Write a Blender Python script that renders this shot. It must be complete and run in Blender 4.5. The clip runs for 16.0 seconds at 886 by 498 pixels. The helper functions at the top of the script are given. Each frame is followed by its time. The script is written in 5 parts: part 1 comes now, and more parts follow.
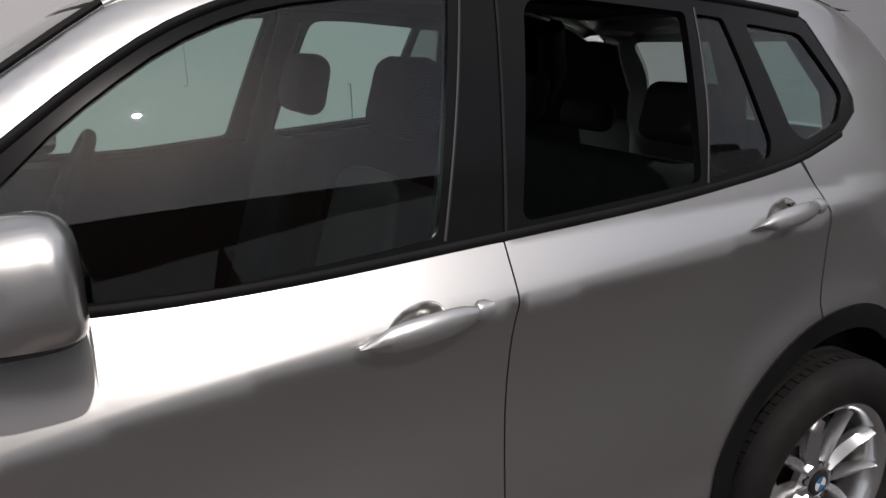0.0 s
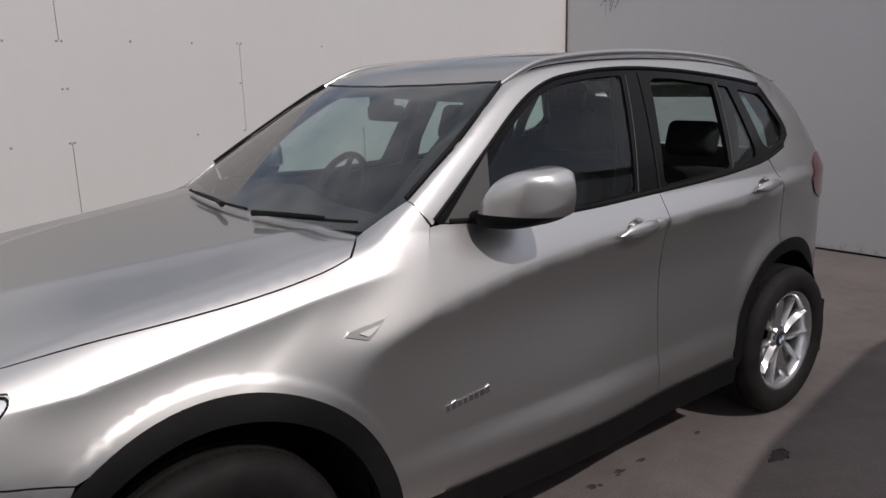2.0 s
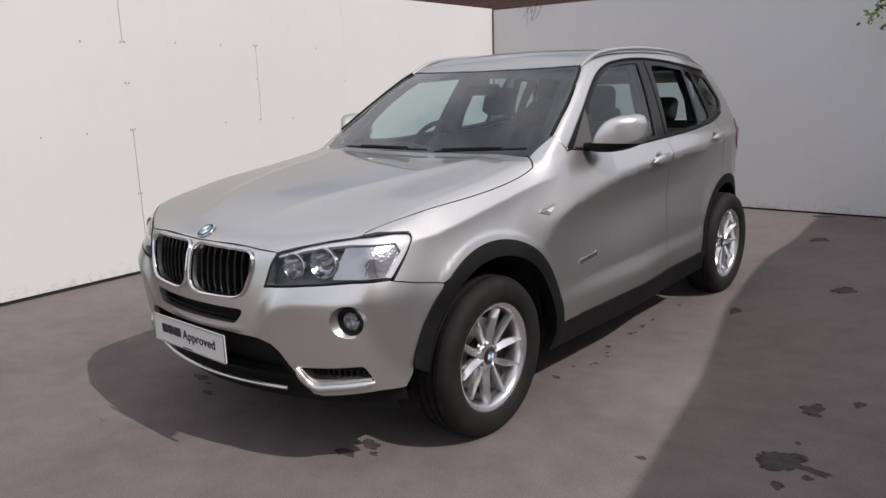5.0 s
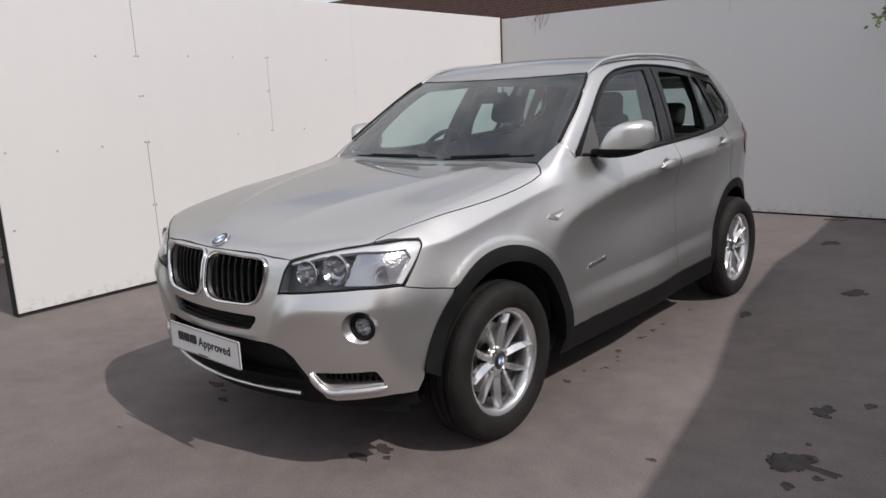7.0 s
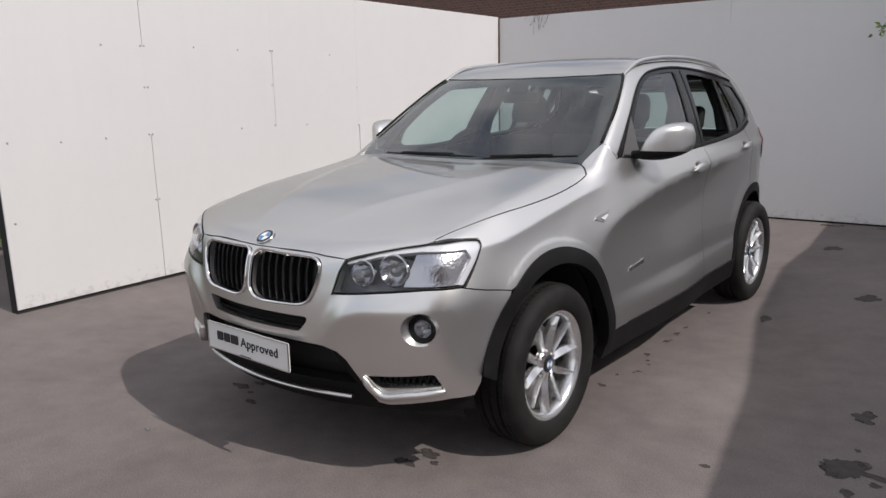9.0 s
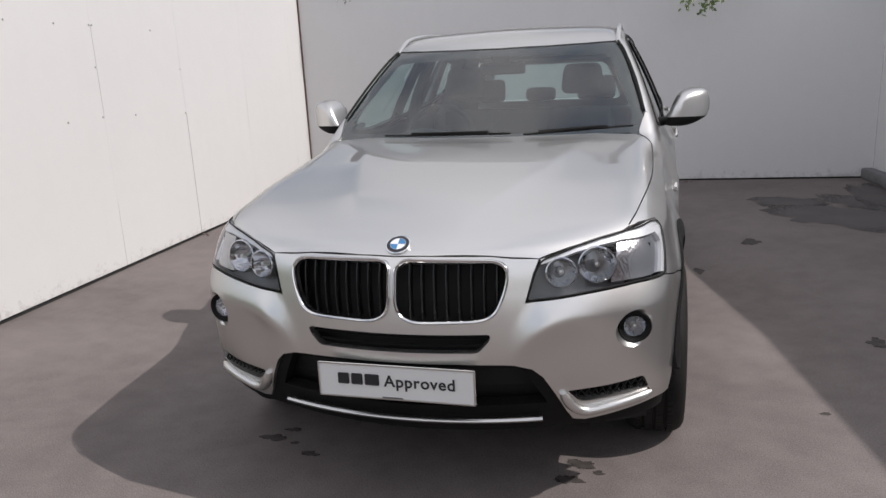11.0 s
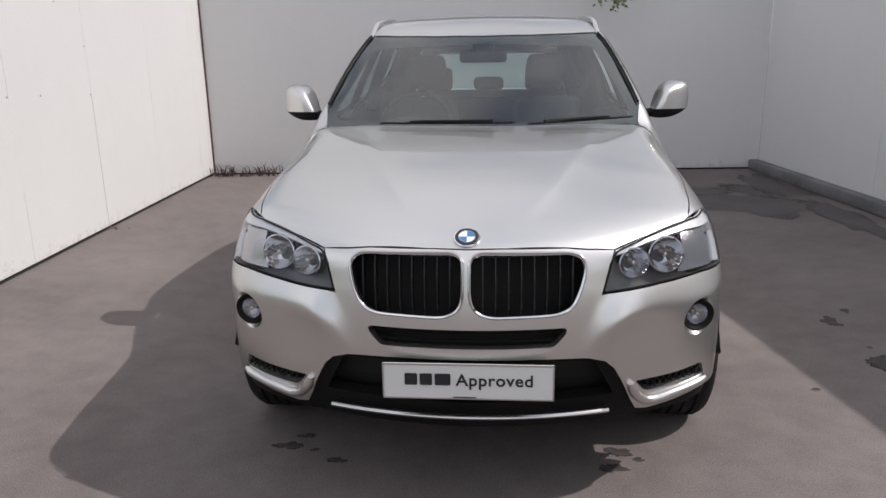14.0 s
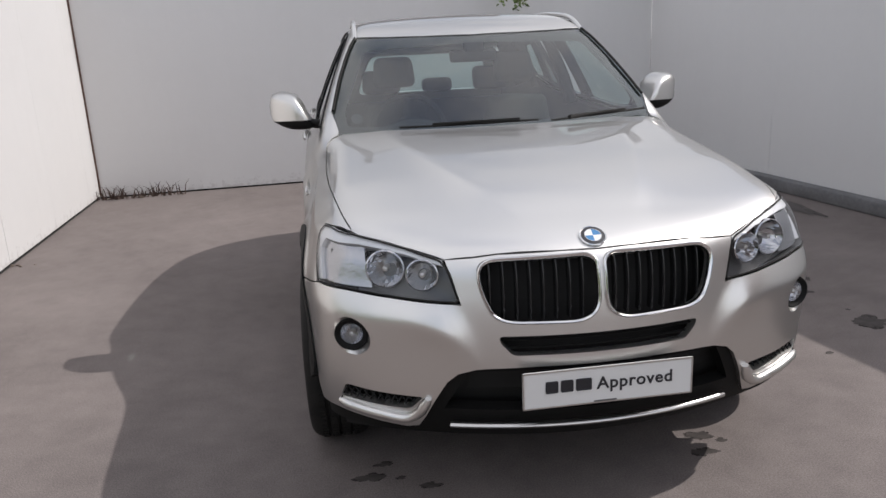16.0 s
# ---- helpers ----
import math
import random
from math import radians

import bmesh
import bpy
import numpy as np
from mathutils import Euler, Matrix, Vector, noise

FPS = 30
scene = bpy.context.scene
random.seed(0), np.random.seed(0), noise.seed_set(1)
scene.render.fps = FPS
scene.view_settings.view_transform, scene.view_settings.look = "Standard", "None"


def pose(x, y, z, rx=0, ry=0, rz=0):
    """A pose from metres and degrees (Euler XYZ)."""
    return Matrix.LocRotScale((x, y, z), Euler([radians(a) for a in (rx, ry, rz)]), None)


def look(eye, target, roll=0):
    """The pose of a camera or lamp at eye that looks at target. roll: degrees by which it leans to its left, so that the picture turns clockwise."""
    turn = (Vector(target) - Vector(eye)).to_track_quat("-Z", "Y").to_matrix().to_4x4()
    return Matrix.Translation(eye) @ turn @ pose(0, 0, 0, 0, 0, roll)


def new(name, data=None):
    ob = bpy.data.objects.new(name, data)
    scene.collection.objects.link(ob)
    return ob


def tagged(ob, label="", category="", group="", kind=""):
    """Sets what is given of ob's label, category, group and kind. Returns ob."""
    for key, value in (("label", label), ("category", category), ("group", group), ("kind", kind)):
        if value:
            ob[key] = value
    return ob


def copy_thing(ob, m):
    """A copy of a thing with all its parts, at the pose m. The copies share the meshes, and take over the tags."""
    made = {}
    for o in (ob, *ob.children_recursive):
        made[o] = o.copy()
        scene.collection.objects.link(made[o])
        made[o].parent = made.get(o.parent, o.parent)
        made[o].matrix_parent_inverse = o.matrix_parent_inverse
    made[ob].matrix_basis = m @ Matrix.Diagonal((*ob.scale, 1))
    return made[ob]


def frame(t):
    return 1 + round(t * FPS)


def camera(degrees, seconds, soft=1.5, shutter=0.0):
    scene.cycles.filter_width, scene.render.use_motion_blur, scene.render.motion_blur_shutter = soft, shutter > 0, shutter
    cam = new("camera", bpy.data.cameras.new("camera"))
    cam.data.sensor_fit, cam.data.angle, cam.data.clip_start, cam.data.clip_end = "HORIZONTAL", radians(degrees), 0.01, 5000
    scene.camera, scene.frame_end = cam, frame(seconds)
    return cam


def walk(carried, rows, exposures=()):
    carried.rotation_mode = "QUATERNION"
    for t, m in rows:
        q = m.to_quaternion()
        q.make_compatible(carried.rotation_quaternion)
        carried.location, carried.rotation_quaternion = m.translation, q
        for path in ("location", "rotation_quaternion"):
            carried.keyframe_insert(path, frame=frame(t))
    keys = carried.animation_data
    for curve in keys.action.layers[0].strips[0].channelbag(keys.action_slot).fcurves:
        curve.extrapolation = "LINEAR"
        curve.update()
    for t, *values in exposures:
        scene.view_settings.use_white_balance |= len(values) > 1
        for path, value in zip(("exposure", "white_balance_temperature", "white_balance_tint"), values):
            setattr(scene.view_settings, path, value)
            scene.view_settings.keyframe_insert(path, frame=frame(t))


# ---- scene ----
cam = camera(61.9, 16.0)
PATH = [
    (0, (1.926, 1.108, 1.508), (0.218, 1.985, 0.948), -1.6),
    (0.5, (2.111, 0.725, 1.506), (0.458, 1.719, 0.978), -1.0),
    (1, (2.191, 0.295, 1.531), (0.637, 1.445, 1.02), -0.3),
    (1.5, (2.351, -0.1, 1.534), (0.796, 1.059, 1.047), -0.6),
    (2, (2.536, -0.539, 1.585), (0.988, 0.645, 1.138), -1.4),
    (2.5, (2.56, -0.931, 1.539), (1.057, 0.31, 1.093), -1.6),
    (3, (2.62, -1.252, 1.536), (1.113, -0.025, 1.063), -2.2),
    (3.5, (2.642, -1.637, 1.501), (1.214, -0.312, 1.046), -2.1),
    (4, (2.726, -1.934, 1.497), (1.32, -0.577, 1.067), -1.9),
    (4.5, (2.763, -2.182, 1.509), (1.397, -0.784, 1.087), -1.6),
    (5, (2.717, -2.397, 1.502), (1.436, -0.925, 1.065), -1.8),
    (7.5, (2.762, -2.429, 1.502), (1.451, -0.975, 1.091), -2.7),
    (8, (2.764, -2.428, 1.502), (1.454, -0.975, 1.087), -2.7),
    (8.5, (2.714, -2.438, 1.51), (1.398, -0.991, 1.094), -2.0),
    (9, (2.445, -2.596, 1.503), (1.201, -1.086, 1.085), -1.3),
    (9.5, (2.097, -2.713, 1.489), (0.979, -1.115, 1.045), -1.6),
    (10, (1.7, -2.831, 1.502), (0.73, -1.156, 0.999), -2.0),
    (10.2, (1.494, -2.904, 1.498), (0.618, -1.176, 1.004), -1.9),
    (12.3, (0.238, -2.996, 1.521), (0.036, -1.073, 1.009), -2.8),
    (12.5, (0.225, -2.989, 1.519), (0.048, -1.065, 1.003), -2.2),
    (13, (0.147, -2.992, 1.513), (-0.032, -1.074, 0.975), -1.5),
    (13.5, (0.112, -3.006, 1.518), (-0.064, -1.086, 0.983), -1.6),
    (14, (0.114, -2.995, 1.512), (-0.053, -1.074, 0.984), -0.9),
    (14.5, (0.109, -2.973, 1.514), (-0.044, -1.05, 0.988), -0.5),
    (15, (-0.089, -2.986, 1.498), (-0.15, -1.059, 0.969), -0.2),
    (15.5, (-0.415, -2.981, 1.512), (-0.319, -1.056, 0.975), -0.8),
    (16, (-0.732, -2.858, 1.514), (-0.487, -0.945, 0.984), -2.7),
]
EXPOSURE = [(0.0, -0.62, 6700, 13), (0.5, -0.62, 6700, 13), (1.5, -0.72, 6700, 14), (2.5, -0.52, 6690, 14), (3.5, -0.32, 6680, 13), (5.0, -0.04, 6680, 13), (7.5, -0.06, 6670, 12),
            (9.5, 0.04, 6650, 12), (12.5, 0.14, 6640, 12), (14.5, 0.15, 6640, 12), (16.0, 0.20, 6640, 12)]
walk(cam, [(t, look(eye, target, roll)) for t, eye, target, roll in PATH], EXPOSURE)
from mathutils import geometry

# ---- light ----
SUN_EL, SUN_AZ = 47.5, 3.0          # degrees: height, and how far the sun stands behind the +x axis
to_sun = Vector((math.cos(radians(SUN_EL)) * math.cos(radians(SUN_AZ)),
                 math.cos(radians(SUN_EL)) * math.sin(radians(SUN_AZ)), math.sin(radians(SUN_EL))))
world = bpy.data.worlds.new("world")
scene.world = world
world.use_nodes = True
wn = world.node_tree
sky = wn.nodes.new("ShaderNodeTexSky")
sky.sky_type, sky.sun_disc = "NISHITA", False
sky.sun_elevation, sky.sun_rotation = radians(SUN_EL), radians(90 - SUN_AZ)
sky.dust_density, sky.air_density, sky.ozone_density = 1.4, 1.0, 1.0
# broken cloud over the sky, so that glass and paint have something to mirror
co = wn.nodes.new("ShaderNodeTexCoord")
cloud = wn.nodes.new("ShaderNodeTexNoise")
cloud.inputs["Scale"].default_value, cloud.inputs["Detail"].default_value, cloud.inputs["Roughness"].default_value = 2.2, 6, 0.6
ramp = wn.nodes.new("ShaderNodeValToRGB")
ramp.color_ramp.elements[0].position, ramp.color_ramp.elements[1].position = 0.42, 0.56
cmix = wn.nodes.new("ShaderNodeMix")
cmix.data_type = "RGBA"
cmix.inputs["B"].default_value = (8.2, 8.3, 8.6, 1)
cval = wn.nodes.new("ShaderNodeMath")
cval.operation = "MULTIPLY_ADD"
cval.inputs[1].default_value, cval.inputs[2].default_value = 0.60, 0.22
wn.links.new(co.outputs["Generated"], cloud.inputs["Vector"])
wn.links.new(cloud.outputs["Fac"], ramp.inputs["Fac"])
wn.links.new(ramp.outputs["Color"], cval.inputs[0])
wn.links.new(cval.outputs[0], cmix.inputs["Factor"])
wn.links.new(sky.outputs["Color"], cmix.inputs["A"])
wn.links.new(cmix.outputs["Result"], wn.nodes["Background"].inputs["Color"])
wn.nodes["Background"].inputs["Strength"].default_value = 0.122
sun = new("sun", bpy.data.lights.new("sun", "SUN"))
sun.data.energy, sun.data.angle, sun.data.color = 2.85, radians(0.6), (1.0, 0.974, 0.952)
sun.rotation_mode = "QUATERNION"
sun.rotation_quaternion = to_sun.to_track_quat("Z", "Y")

# ---- materials ----


def material(name, color=(0.5, 0.5, 0.5), rough=0.5, metal=0.0, spec=0.5, coat=0.0, coat_rough=0.03):
    m = bpy.data.materials.new(name)
    m.use_nodes = True
    b = m.node_tree.nodes["Principled BSDF"]
    b.inputs["Base Color"].default_value = (*color, 1)
    b.inputs["Roughness"].default_value = rough
    b.inputs["Metallic"].default_value = metal
    b.inputs["Specular IOR Level"].default_value = spec
    b.inputs["Coat Weight"].default_value = coat
    b.inputs["Coat Roughness"].default_value = coat_rough
    return m


def node(m, kind, **values):
    n = m.node_tree.nodes.new(kind)
    for key, value in values.items():
        n.inputs[key.replace("_", " ")].default_value = value
    return n


def wire(m, a, out, b, inp):
    m.node_tree.links.new(a.outputs[out], b.inputs[inp])


def mottled(m, scales, dark, light, coord="Object", low=0.35, high=0.65):
    """Base colour that wanders between two tones, at two sizes."""
    b = m.node_tree.nodes["Principled BSDF"]
    tc = node(m, "ShaderNodeTexCoord")
    big = node(m, "ShaderNodeTexNoise", Scale=scales[0], Detail=5.0, Roughness=0.6)
    fine = node(m, "ShaderNodeTexNoise", Scale=scales[1], Detail=3.0, Roughness=0.7)
    wire(m, tc, coord, big, "Vector"), wire(m, tc, coord, fine, "Vector")
    add = m.node_tree.nodes.new("ShaderNodeMath")
    add.operation = "MULTIPLY_ADD"
    add.inputs[1].default_value = 0.35
    half = m.node_tree.nodes.new("ShaderNodeMath")
    half.operation = "MULTIPLY"
    half.inputs[1].default_value = 0.65
    wire(m, big, "Fac", half, 0), wire(m, fine, "Fac", add, 0), wire(m, half, 0, add, 2)
    r = m.node_tree.nodes.new("ShaderNodeValToRGB")
    r.color_ramp.elements[0].position, r.color_ramp.elements[1].position = low, high
    r.color_ramp.elements[0].color, r.color_ramp.elements[1].color = (*dark, 1), (*light, 1)
    wire(m, add, 0, r, "Fac"), wire(m, r, "Color", b, "Base Color")
    return r, big, fine, tc


def bumped(m, source, out, strength, distance):
    bump = node(m, "ShaderNodeBump", Strength=strength, Distance=distance)
    wire(m, source, out, bump, "Height")
    wire(m, bump, "Normal", m.node_tree.nodes["Principled BSDF"], "Normal")
    return bump


def glass_material(name, tint, gloss_rough=0.0, ior=1.5, faces=1.15):
    m = bpy.data.materials.new(name)
    m.use_nodes = True
    t = m.node_tree
    t.nodes.remove(t.nodes["Principled BSDF"])
    clear = node(m, "ShaderNodeBsdfTransparent", Color=(*tint, 1))
    gloss = node(m, "ShaderNodeBsdfGlossy", Color=(1, 1, 1, 1), Roughness=gloss_rough)
    fres = node(m, "ShaderNodeLayerWeight", Blend=0.5)
    steep = t.nodes.new("ShaderNodeMath")
    steep.operation = "POWER"
    steep.inputs[1].default_value = 5.0
    part_ = t.nodes.new("ShaderNodeMath")
    part_.operation = "MULTIPLY_ADD"
    f0 = ((ior - 1) / (ior + 1)) ** 2 * faces
    part_.inputs[1].default_value, part_.inputs[2].default_value = 1 - f0, f0
    mix = node(m, "ShaderNodeMixShader")
    wire(m, fres, "Facing", steep, 0), wire(m, steep, 0, part_, 0), wire(m, part_, 0, mix, 0), wire(m, clear, 0, mix, 1), wire(m, gloss, 0, mix, 2)
    wire(m, mix, 0, t.nodes["Material Output"], "Surface")
    return m


PAINT = material("silver_paint", (0.735, 0.725, 0.707), 0.345, 0.97, 0.5, 0.8, 0.02)
PAINT.node_tree.nodes["Principled BSDF"].inputs["Specular Tint"].default_value = (0.20, 0.198, 0.19, 1)
tc_ = node(PAINT, "ShaderNodeTexCoord")
fl_ = node(PAINT, "ShaderNodeTexNoise", Scale=900.0, Detail=1.0)
wire(PAINT, tc_, "Object", fl_, "Vector")
bumped(PAINT, fl_, "Fac", 0.05, 0.0006)
dust_ = node(PAINT, "ShaderNodeTexNoise", Scale=3.5, Detail=4.0)
dr_ = PAINT.node_tree.nodes.new("ShaderNodeMapRange")
dr_.inputs["To Min"].default_value, dr_.inputs["To Max"].default_value = 0.01, 0.07
wire(PAINT, tc_, "Object", dust_, "Vector"), wire(PAINT, dust_, "Fac", dr_, "Value")
wire(PAINT, dr_, "Result", PAINT.node_tree.nodes["Principled BSDF"], "Coat Roughness")

CHROME = material("chrome", (0.80, 0.80, 0.80), 0.09, 1.0)
SATIN = material("satin_silver", (0.62, 0.61, 0.59), 0.28, 1.0)
STRIP = material("dark_satin_strip", (0.035, 0.034, 0.033), 0.45, 0.0, 0.3)
BROW = material("lamp_brow_silver", (0.74, 0.74, 0.75), 0.35, 0.25)
ALLOY = material("alloy_wheel_paint", (0.78, 0.78, 0.785), 0.25, 0.92, 0.5, 0.5)
BLACK = material("black_plastic", (0.018, 0.018, 0.019), 0.6, 0.0, 0.15)
m_r, m_b, m_f, _ = mottled(BLACK, (4.0, 160.0), (0.005, 0.005, 0.005), (0.012, 0.0118, 0.0115))
bumped(BLACK, m_f, "Fac", 0.25, 0.002)
GLOSSBLACK = material("gloss_black_trim", (0.008, 0.008, 0.0083), 0.16, 0.0, 0.15)
SLAT = material("black_grille_slat", (0.014, 0.014, 0.015), 0.2, 0.0, 0.5)
DARK = material("dark_underbody", (0.008, 0.008, 0.008), 0.8)
RUBBER = material("tyre_rubber", (0.022, 0.021, 0.020), 0.7, 0.0, 0.2)
m_r, m_b, m_f, _ = mottled(RUBBER, (9.0, 220.0), (0.009, 0.0087, 0.0083), (0.021, 0.0198, 0.0186))
bumped(RUBBER, m_f, "Fac", 0.35, 0.002)
GLASS = glass_material("car_window_glass", (0.62, 0.755, 0.725), 0.0, 1.55)
DARKGLASS = glass_material("dark_tinted_glass", (0.20, 0.24, 0.24), 0.0, 1.55)
SCREEN = glass_material("windscreen_glass", (0.62, 0.71, 0.695), 0.0, 1.55, 2.7)
LENS = glass_material("clear_lamp_lens", (0.93, 0.94, 0.95), 0.0, 1.40)
REFLECT = material("lamp_reflector", (0.58, 0.58, 0.60), 0.10, 1.0)
FACET = material("faceted_reflector", (0.50, 0.50, 0.52), 0.24, 1.0)
vo_ = node(FACET, "ShaderNodeTexVoronoi", Scale=95.0)
tcf = node(FACET, "ShaderNodeTexCoord")
wire(FACET, tcf, "Object", vo_, "Vector")
bumped(FACET, vo_, "Distance", 0.14, 0.006)
vr_ = node(REFLECT, "ShaderNodeTexVoronoi", Scale=60.0)
tcr = node(REFLECT, "ShaderNodeTexCoord")
wire(REFLECT, tcr, "Object", vr_, "Vector")
bumped(REFLECT, vr_, "Distance", 0.20, 0.006)
LAMPGREY = material("lamp_housing_grey", (0.13, 0.13, 0.133), 0.38, 0.3)
TRIM = material("grey_plastic_trim", (0.075, 0.073, 0.071), 0.45)
RED = material("tail_lamp_red", (0.075, 0.004, 0.006), 0.15, 0.0, 0.4, 0.2)
CLOTH = material("grey_leather", (0.055, 0.052, 0.050), 0.75, 0.0, 0.3)
m_r, m_b, m_f, _ = mottled(CLOTH, (6.0, 40.0), (0.022, 0.0215, 0.021), (0.040, 0.039, 0.038))
bumped(CLOTH, m_f, "Fac", 0.1, 0.002)
LINER = material("interior_dark_plastic", (0.022, 0.022, 0.023), 0.65)
m_r, m_b, m_f, _ = mottled(LINER, (5.0, 150.0), (0.009, 0.009, 0.0095), (0.017, 0.0165, 0.0165))
HEADLINER = material("headliner_cloth", (0.05, 0.049, 0.048), 0.9)
BLUE = material("emblem_blue", (0.05, 0.20, 0.42), 0.15, 0.0, 0.5, 0.8)
WHITE = material("emblem_white", (0.80, 0.80, 0.80), 0.15, 0.0, 0.5, 0.8)
PLATE = material("plate_white", (0.72, 0.72, 0.71), 0.35)
INK = material("plate_ink", (0.02, 0.02, 0.025), 0.4)
DISC = material("brake_disc_steel", (0.25, 0.24, 0.23), 0.35, 1.0)
SHOE = material("door_card", (0.012, 0.012, 0.0125), 0.6)

TAR = material("asphalt", (0.10, 0.095, 0.09), 0.9, 0.0, 0.3)
WHITEWALL = material("white_painted_board", (0.68, 0.673, 0.664), 0.55)
REARWALL = material("white_painted_wall", (0.68, 0.675, 0.672), 0.6)
CORNERWOOD = material("brown_corner_wood", (0.11, 0.065, 0.05), 0.8)
DARKGAP = material("dark_joint", (0.02, 0.02, 0.02), 0.9)
BOLT = material("zinc_bolt", (0.55, 0.55, 0.54), 0.4, 0.6)
KERB = material("grey_kerb_paint", (0.16, 0.16, 0.165), 0.7)
BRICK = material("red_brown_brick", (0.20, 0.10, 0.075), 0.85)
LEAF = material("green_leaf", (0.075, 0.13, 0.03), 0.55)
WEED = material("dry_weed", (0.085, 0.055, 0.045), 0.8)
TWIG = material("bark", (0.10, 0.075, 0.055), 0.9)
LEDGE = material("dry_soil_litter", (0.15, 0.12, 0.10), 0.95)

# ---- mesh helpers ----


def part(name, geo, mat, parent=None, label="", smooth=None):
    """Links a bmesh or mesh as one object under a thing or a part."""
    if isinstance(geo, bmesh.types.BMesh):
        me = bpy.data.meshes.new(name)
        bmesh.ops.recalc_face_normals(geo, faces=geo.faces)
        geo.to_mesh(me)
        geo.free()
        if smooth is not None:
            me.polygons.foreach_set("use_smooth", [True] * len(me.polygons))
            me.set_sharp_from_angle(angle=radians(smooth))
    else:
        me = geo
    if not me.materials:
        for one in (mat if isinstance(mat, (list, tuple)) else [mat]):
            me.materials.append(one)
    ob = new(name, me)
    ob.parent = parent
    if label:
        ob["label"] = label
    return ob


def box(bm, lo, hi, bevel=0.0, segments=2):
    lo, hi = Vector(lo), Vector(hi)
    vs = bmesh.ops.create_cube(bm, size=1.0, matrix=Matrix.LocRotScale((lo + hi) / 2, None, hi - lo))["verts"]
    if bevel:
        es = list({e for v in vs for e in v.link_edges})
        bmesh.ops.bevel(bm, geom=es, offset=bevel, segments=segments, profile=0.5, affect="EDGES")
    return bm


def tube(bm, pts, radius, sides=8, flat=1.0, up=(0, 0, 1)):
    """A round or flattened bar along points."""
    pts = [Vector(p) for p in pts]
    rings = []
    for i, p in enumerate(pts):
        d = (pts[min(i + 1, len(pts) - 1)] - pts[max(i - 1, 0)]).normalized()
        a = d.cross(Vector(up)).normalized()
        b = a.cross(d)
        r = radius[i] if isinstance(radius, (list, tuple)) else radius
        rings.append([bm.verts.new(p + a * (r * math.cos(2 * math.pi * k / sides)) + b * (r * flat * math.sin(2 * math.pi * k / sides))) for k in range(sides)])
    for r0, r1 in zip(rings, rings[1:]):
        for k in range(sides):
            bm.faces.new((r0[k], r0[(k + 1) % sides], r1[(k + 1) % sides], r1[k]))
    bm.faces.new(rings[0]), bm.faces.new(rings[-1][::-1])
    return bm


def lathe(bm, profile, segments=64, axis_x=True, closed=False):
    """Revolves (radius, offset) pairs about the x axis (or z)."""
    rings = []
    for r, o in profile:
        ring = []
        for k in range(segments):
            a = 2 * math.pi * k / segments
            ring.append(bm.verts.new((o, r * math.cos(a), r * math.sin(a)) if axis_x else (r * math.cos(a), r * math.sin(a), o)))
        rings.append(ring)
    pairs = list(zip(rings, rings[1:])) + ([(rings[-1], rings[0])] if closed else [])
    for r0, r1 in pairs:
        for k in range(segments):
            bm.faces.new((r0[k], r0[(k + 1) % segments], r1[(k + 1) % segments], r1[k]))
    return bm


def spl(xs, ys):
    """A smooth curve through the given values."""
    xs, ys = np.array(xs, float), np.array(ys, float)
    ms = np.gradient(ys, xs)

    t = np.linspace(xs[0], xs[-1], 4001)
    i = np.clip(np.searchsorted(xs, t) - 1, 0, len(xs) - 2)
    h = xs[i + 1] - xs[i]
    s = (t - xs[i]) / h
    table = (2 * s**3 - 3 * s**2 + 1) * ys[i] + (s**3 - 2 * s**2 + s) * h * ms[i] + (3 * s**2 - 2 * s**3) * ys[i + 1] + (s**3 - s**2) * h * ms[i + 1]
    return lambda v: np.interp(v, t, table)


def sstep(t):
    t = np.clip(t, 0, 1)
    return t * t * (3 - 2 * t)


def smax(a, b, k):
    return 0.5 * (a + b + np.sqrt((a - b) ** 2 + k * k))


def solve(f, lo, hi, rounds=28):
    """Where f, which rises from lo to hi, is nought."""
    lo, hi = np.array(lo, float), np.array(hi, float)
    for _ in range(rounds):
        mid = (lo + hi) / 2
        inside = f(mid) < 0
        lo, hi = np.where(inside, mid, lo), np.where(inside, hi, mid)
    return (lo + hi) / 2


def dense(poly, step, closed=True):
    """A polygon with its edges cut into short ones."""
    out, n = [], len(poly)
    for i in range(n if closed else n - 1):
        a, b = np.array(poly[i], float), np.array(poly[(i + 1) % n], float)
        k = max(1, int(math.ceil(np.linalg.norm(b - a) / step)))
        out += [tuple(a + (b - a) * j / k) for j in range(k)]
    if not closed:
        out.append(tuple(poly[-1]))
    return out


def rounded(poly, radius, cuts=6, closed=True):
    """A polygon with rounded corners; radius: one, or one a corner."""
    out, n = [], len(poly)
    for i in range(n):
        p = np.array(poly[i], float)
        r = radius[i] if isinstance(radius, (list, tuple)) else radius
        if r <= 0 or (not closed and i in (0, n - 1)):
            out.append(tuple(p))
            continue
        a, b = np.array(poly[i - 1], float), np.array(poly[(i + 1) % n], float)
        da, db = np.linalg.norm(a - p), np.linalg.norm(b - p)
        pa, pb = p + (a - p) * min(r / da, 0.48), p + (b - p) * min(r / db, 0.48)
        for j in range(cuts + 1):
            s = j / cuts
            out.append(tuple(pa * (1 - s) ** 2 + p * 2 * s * (1 - s) + pb * s * s))
    return out


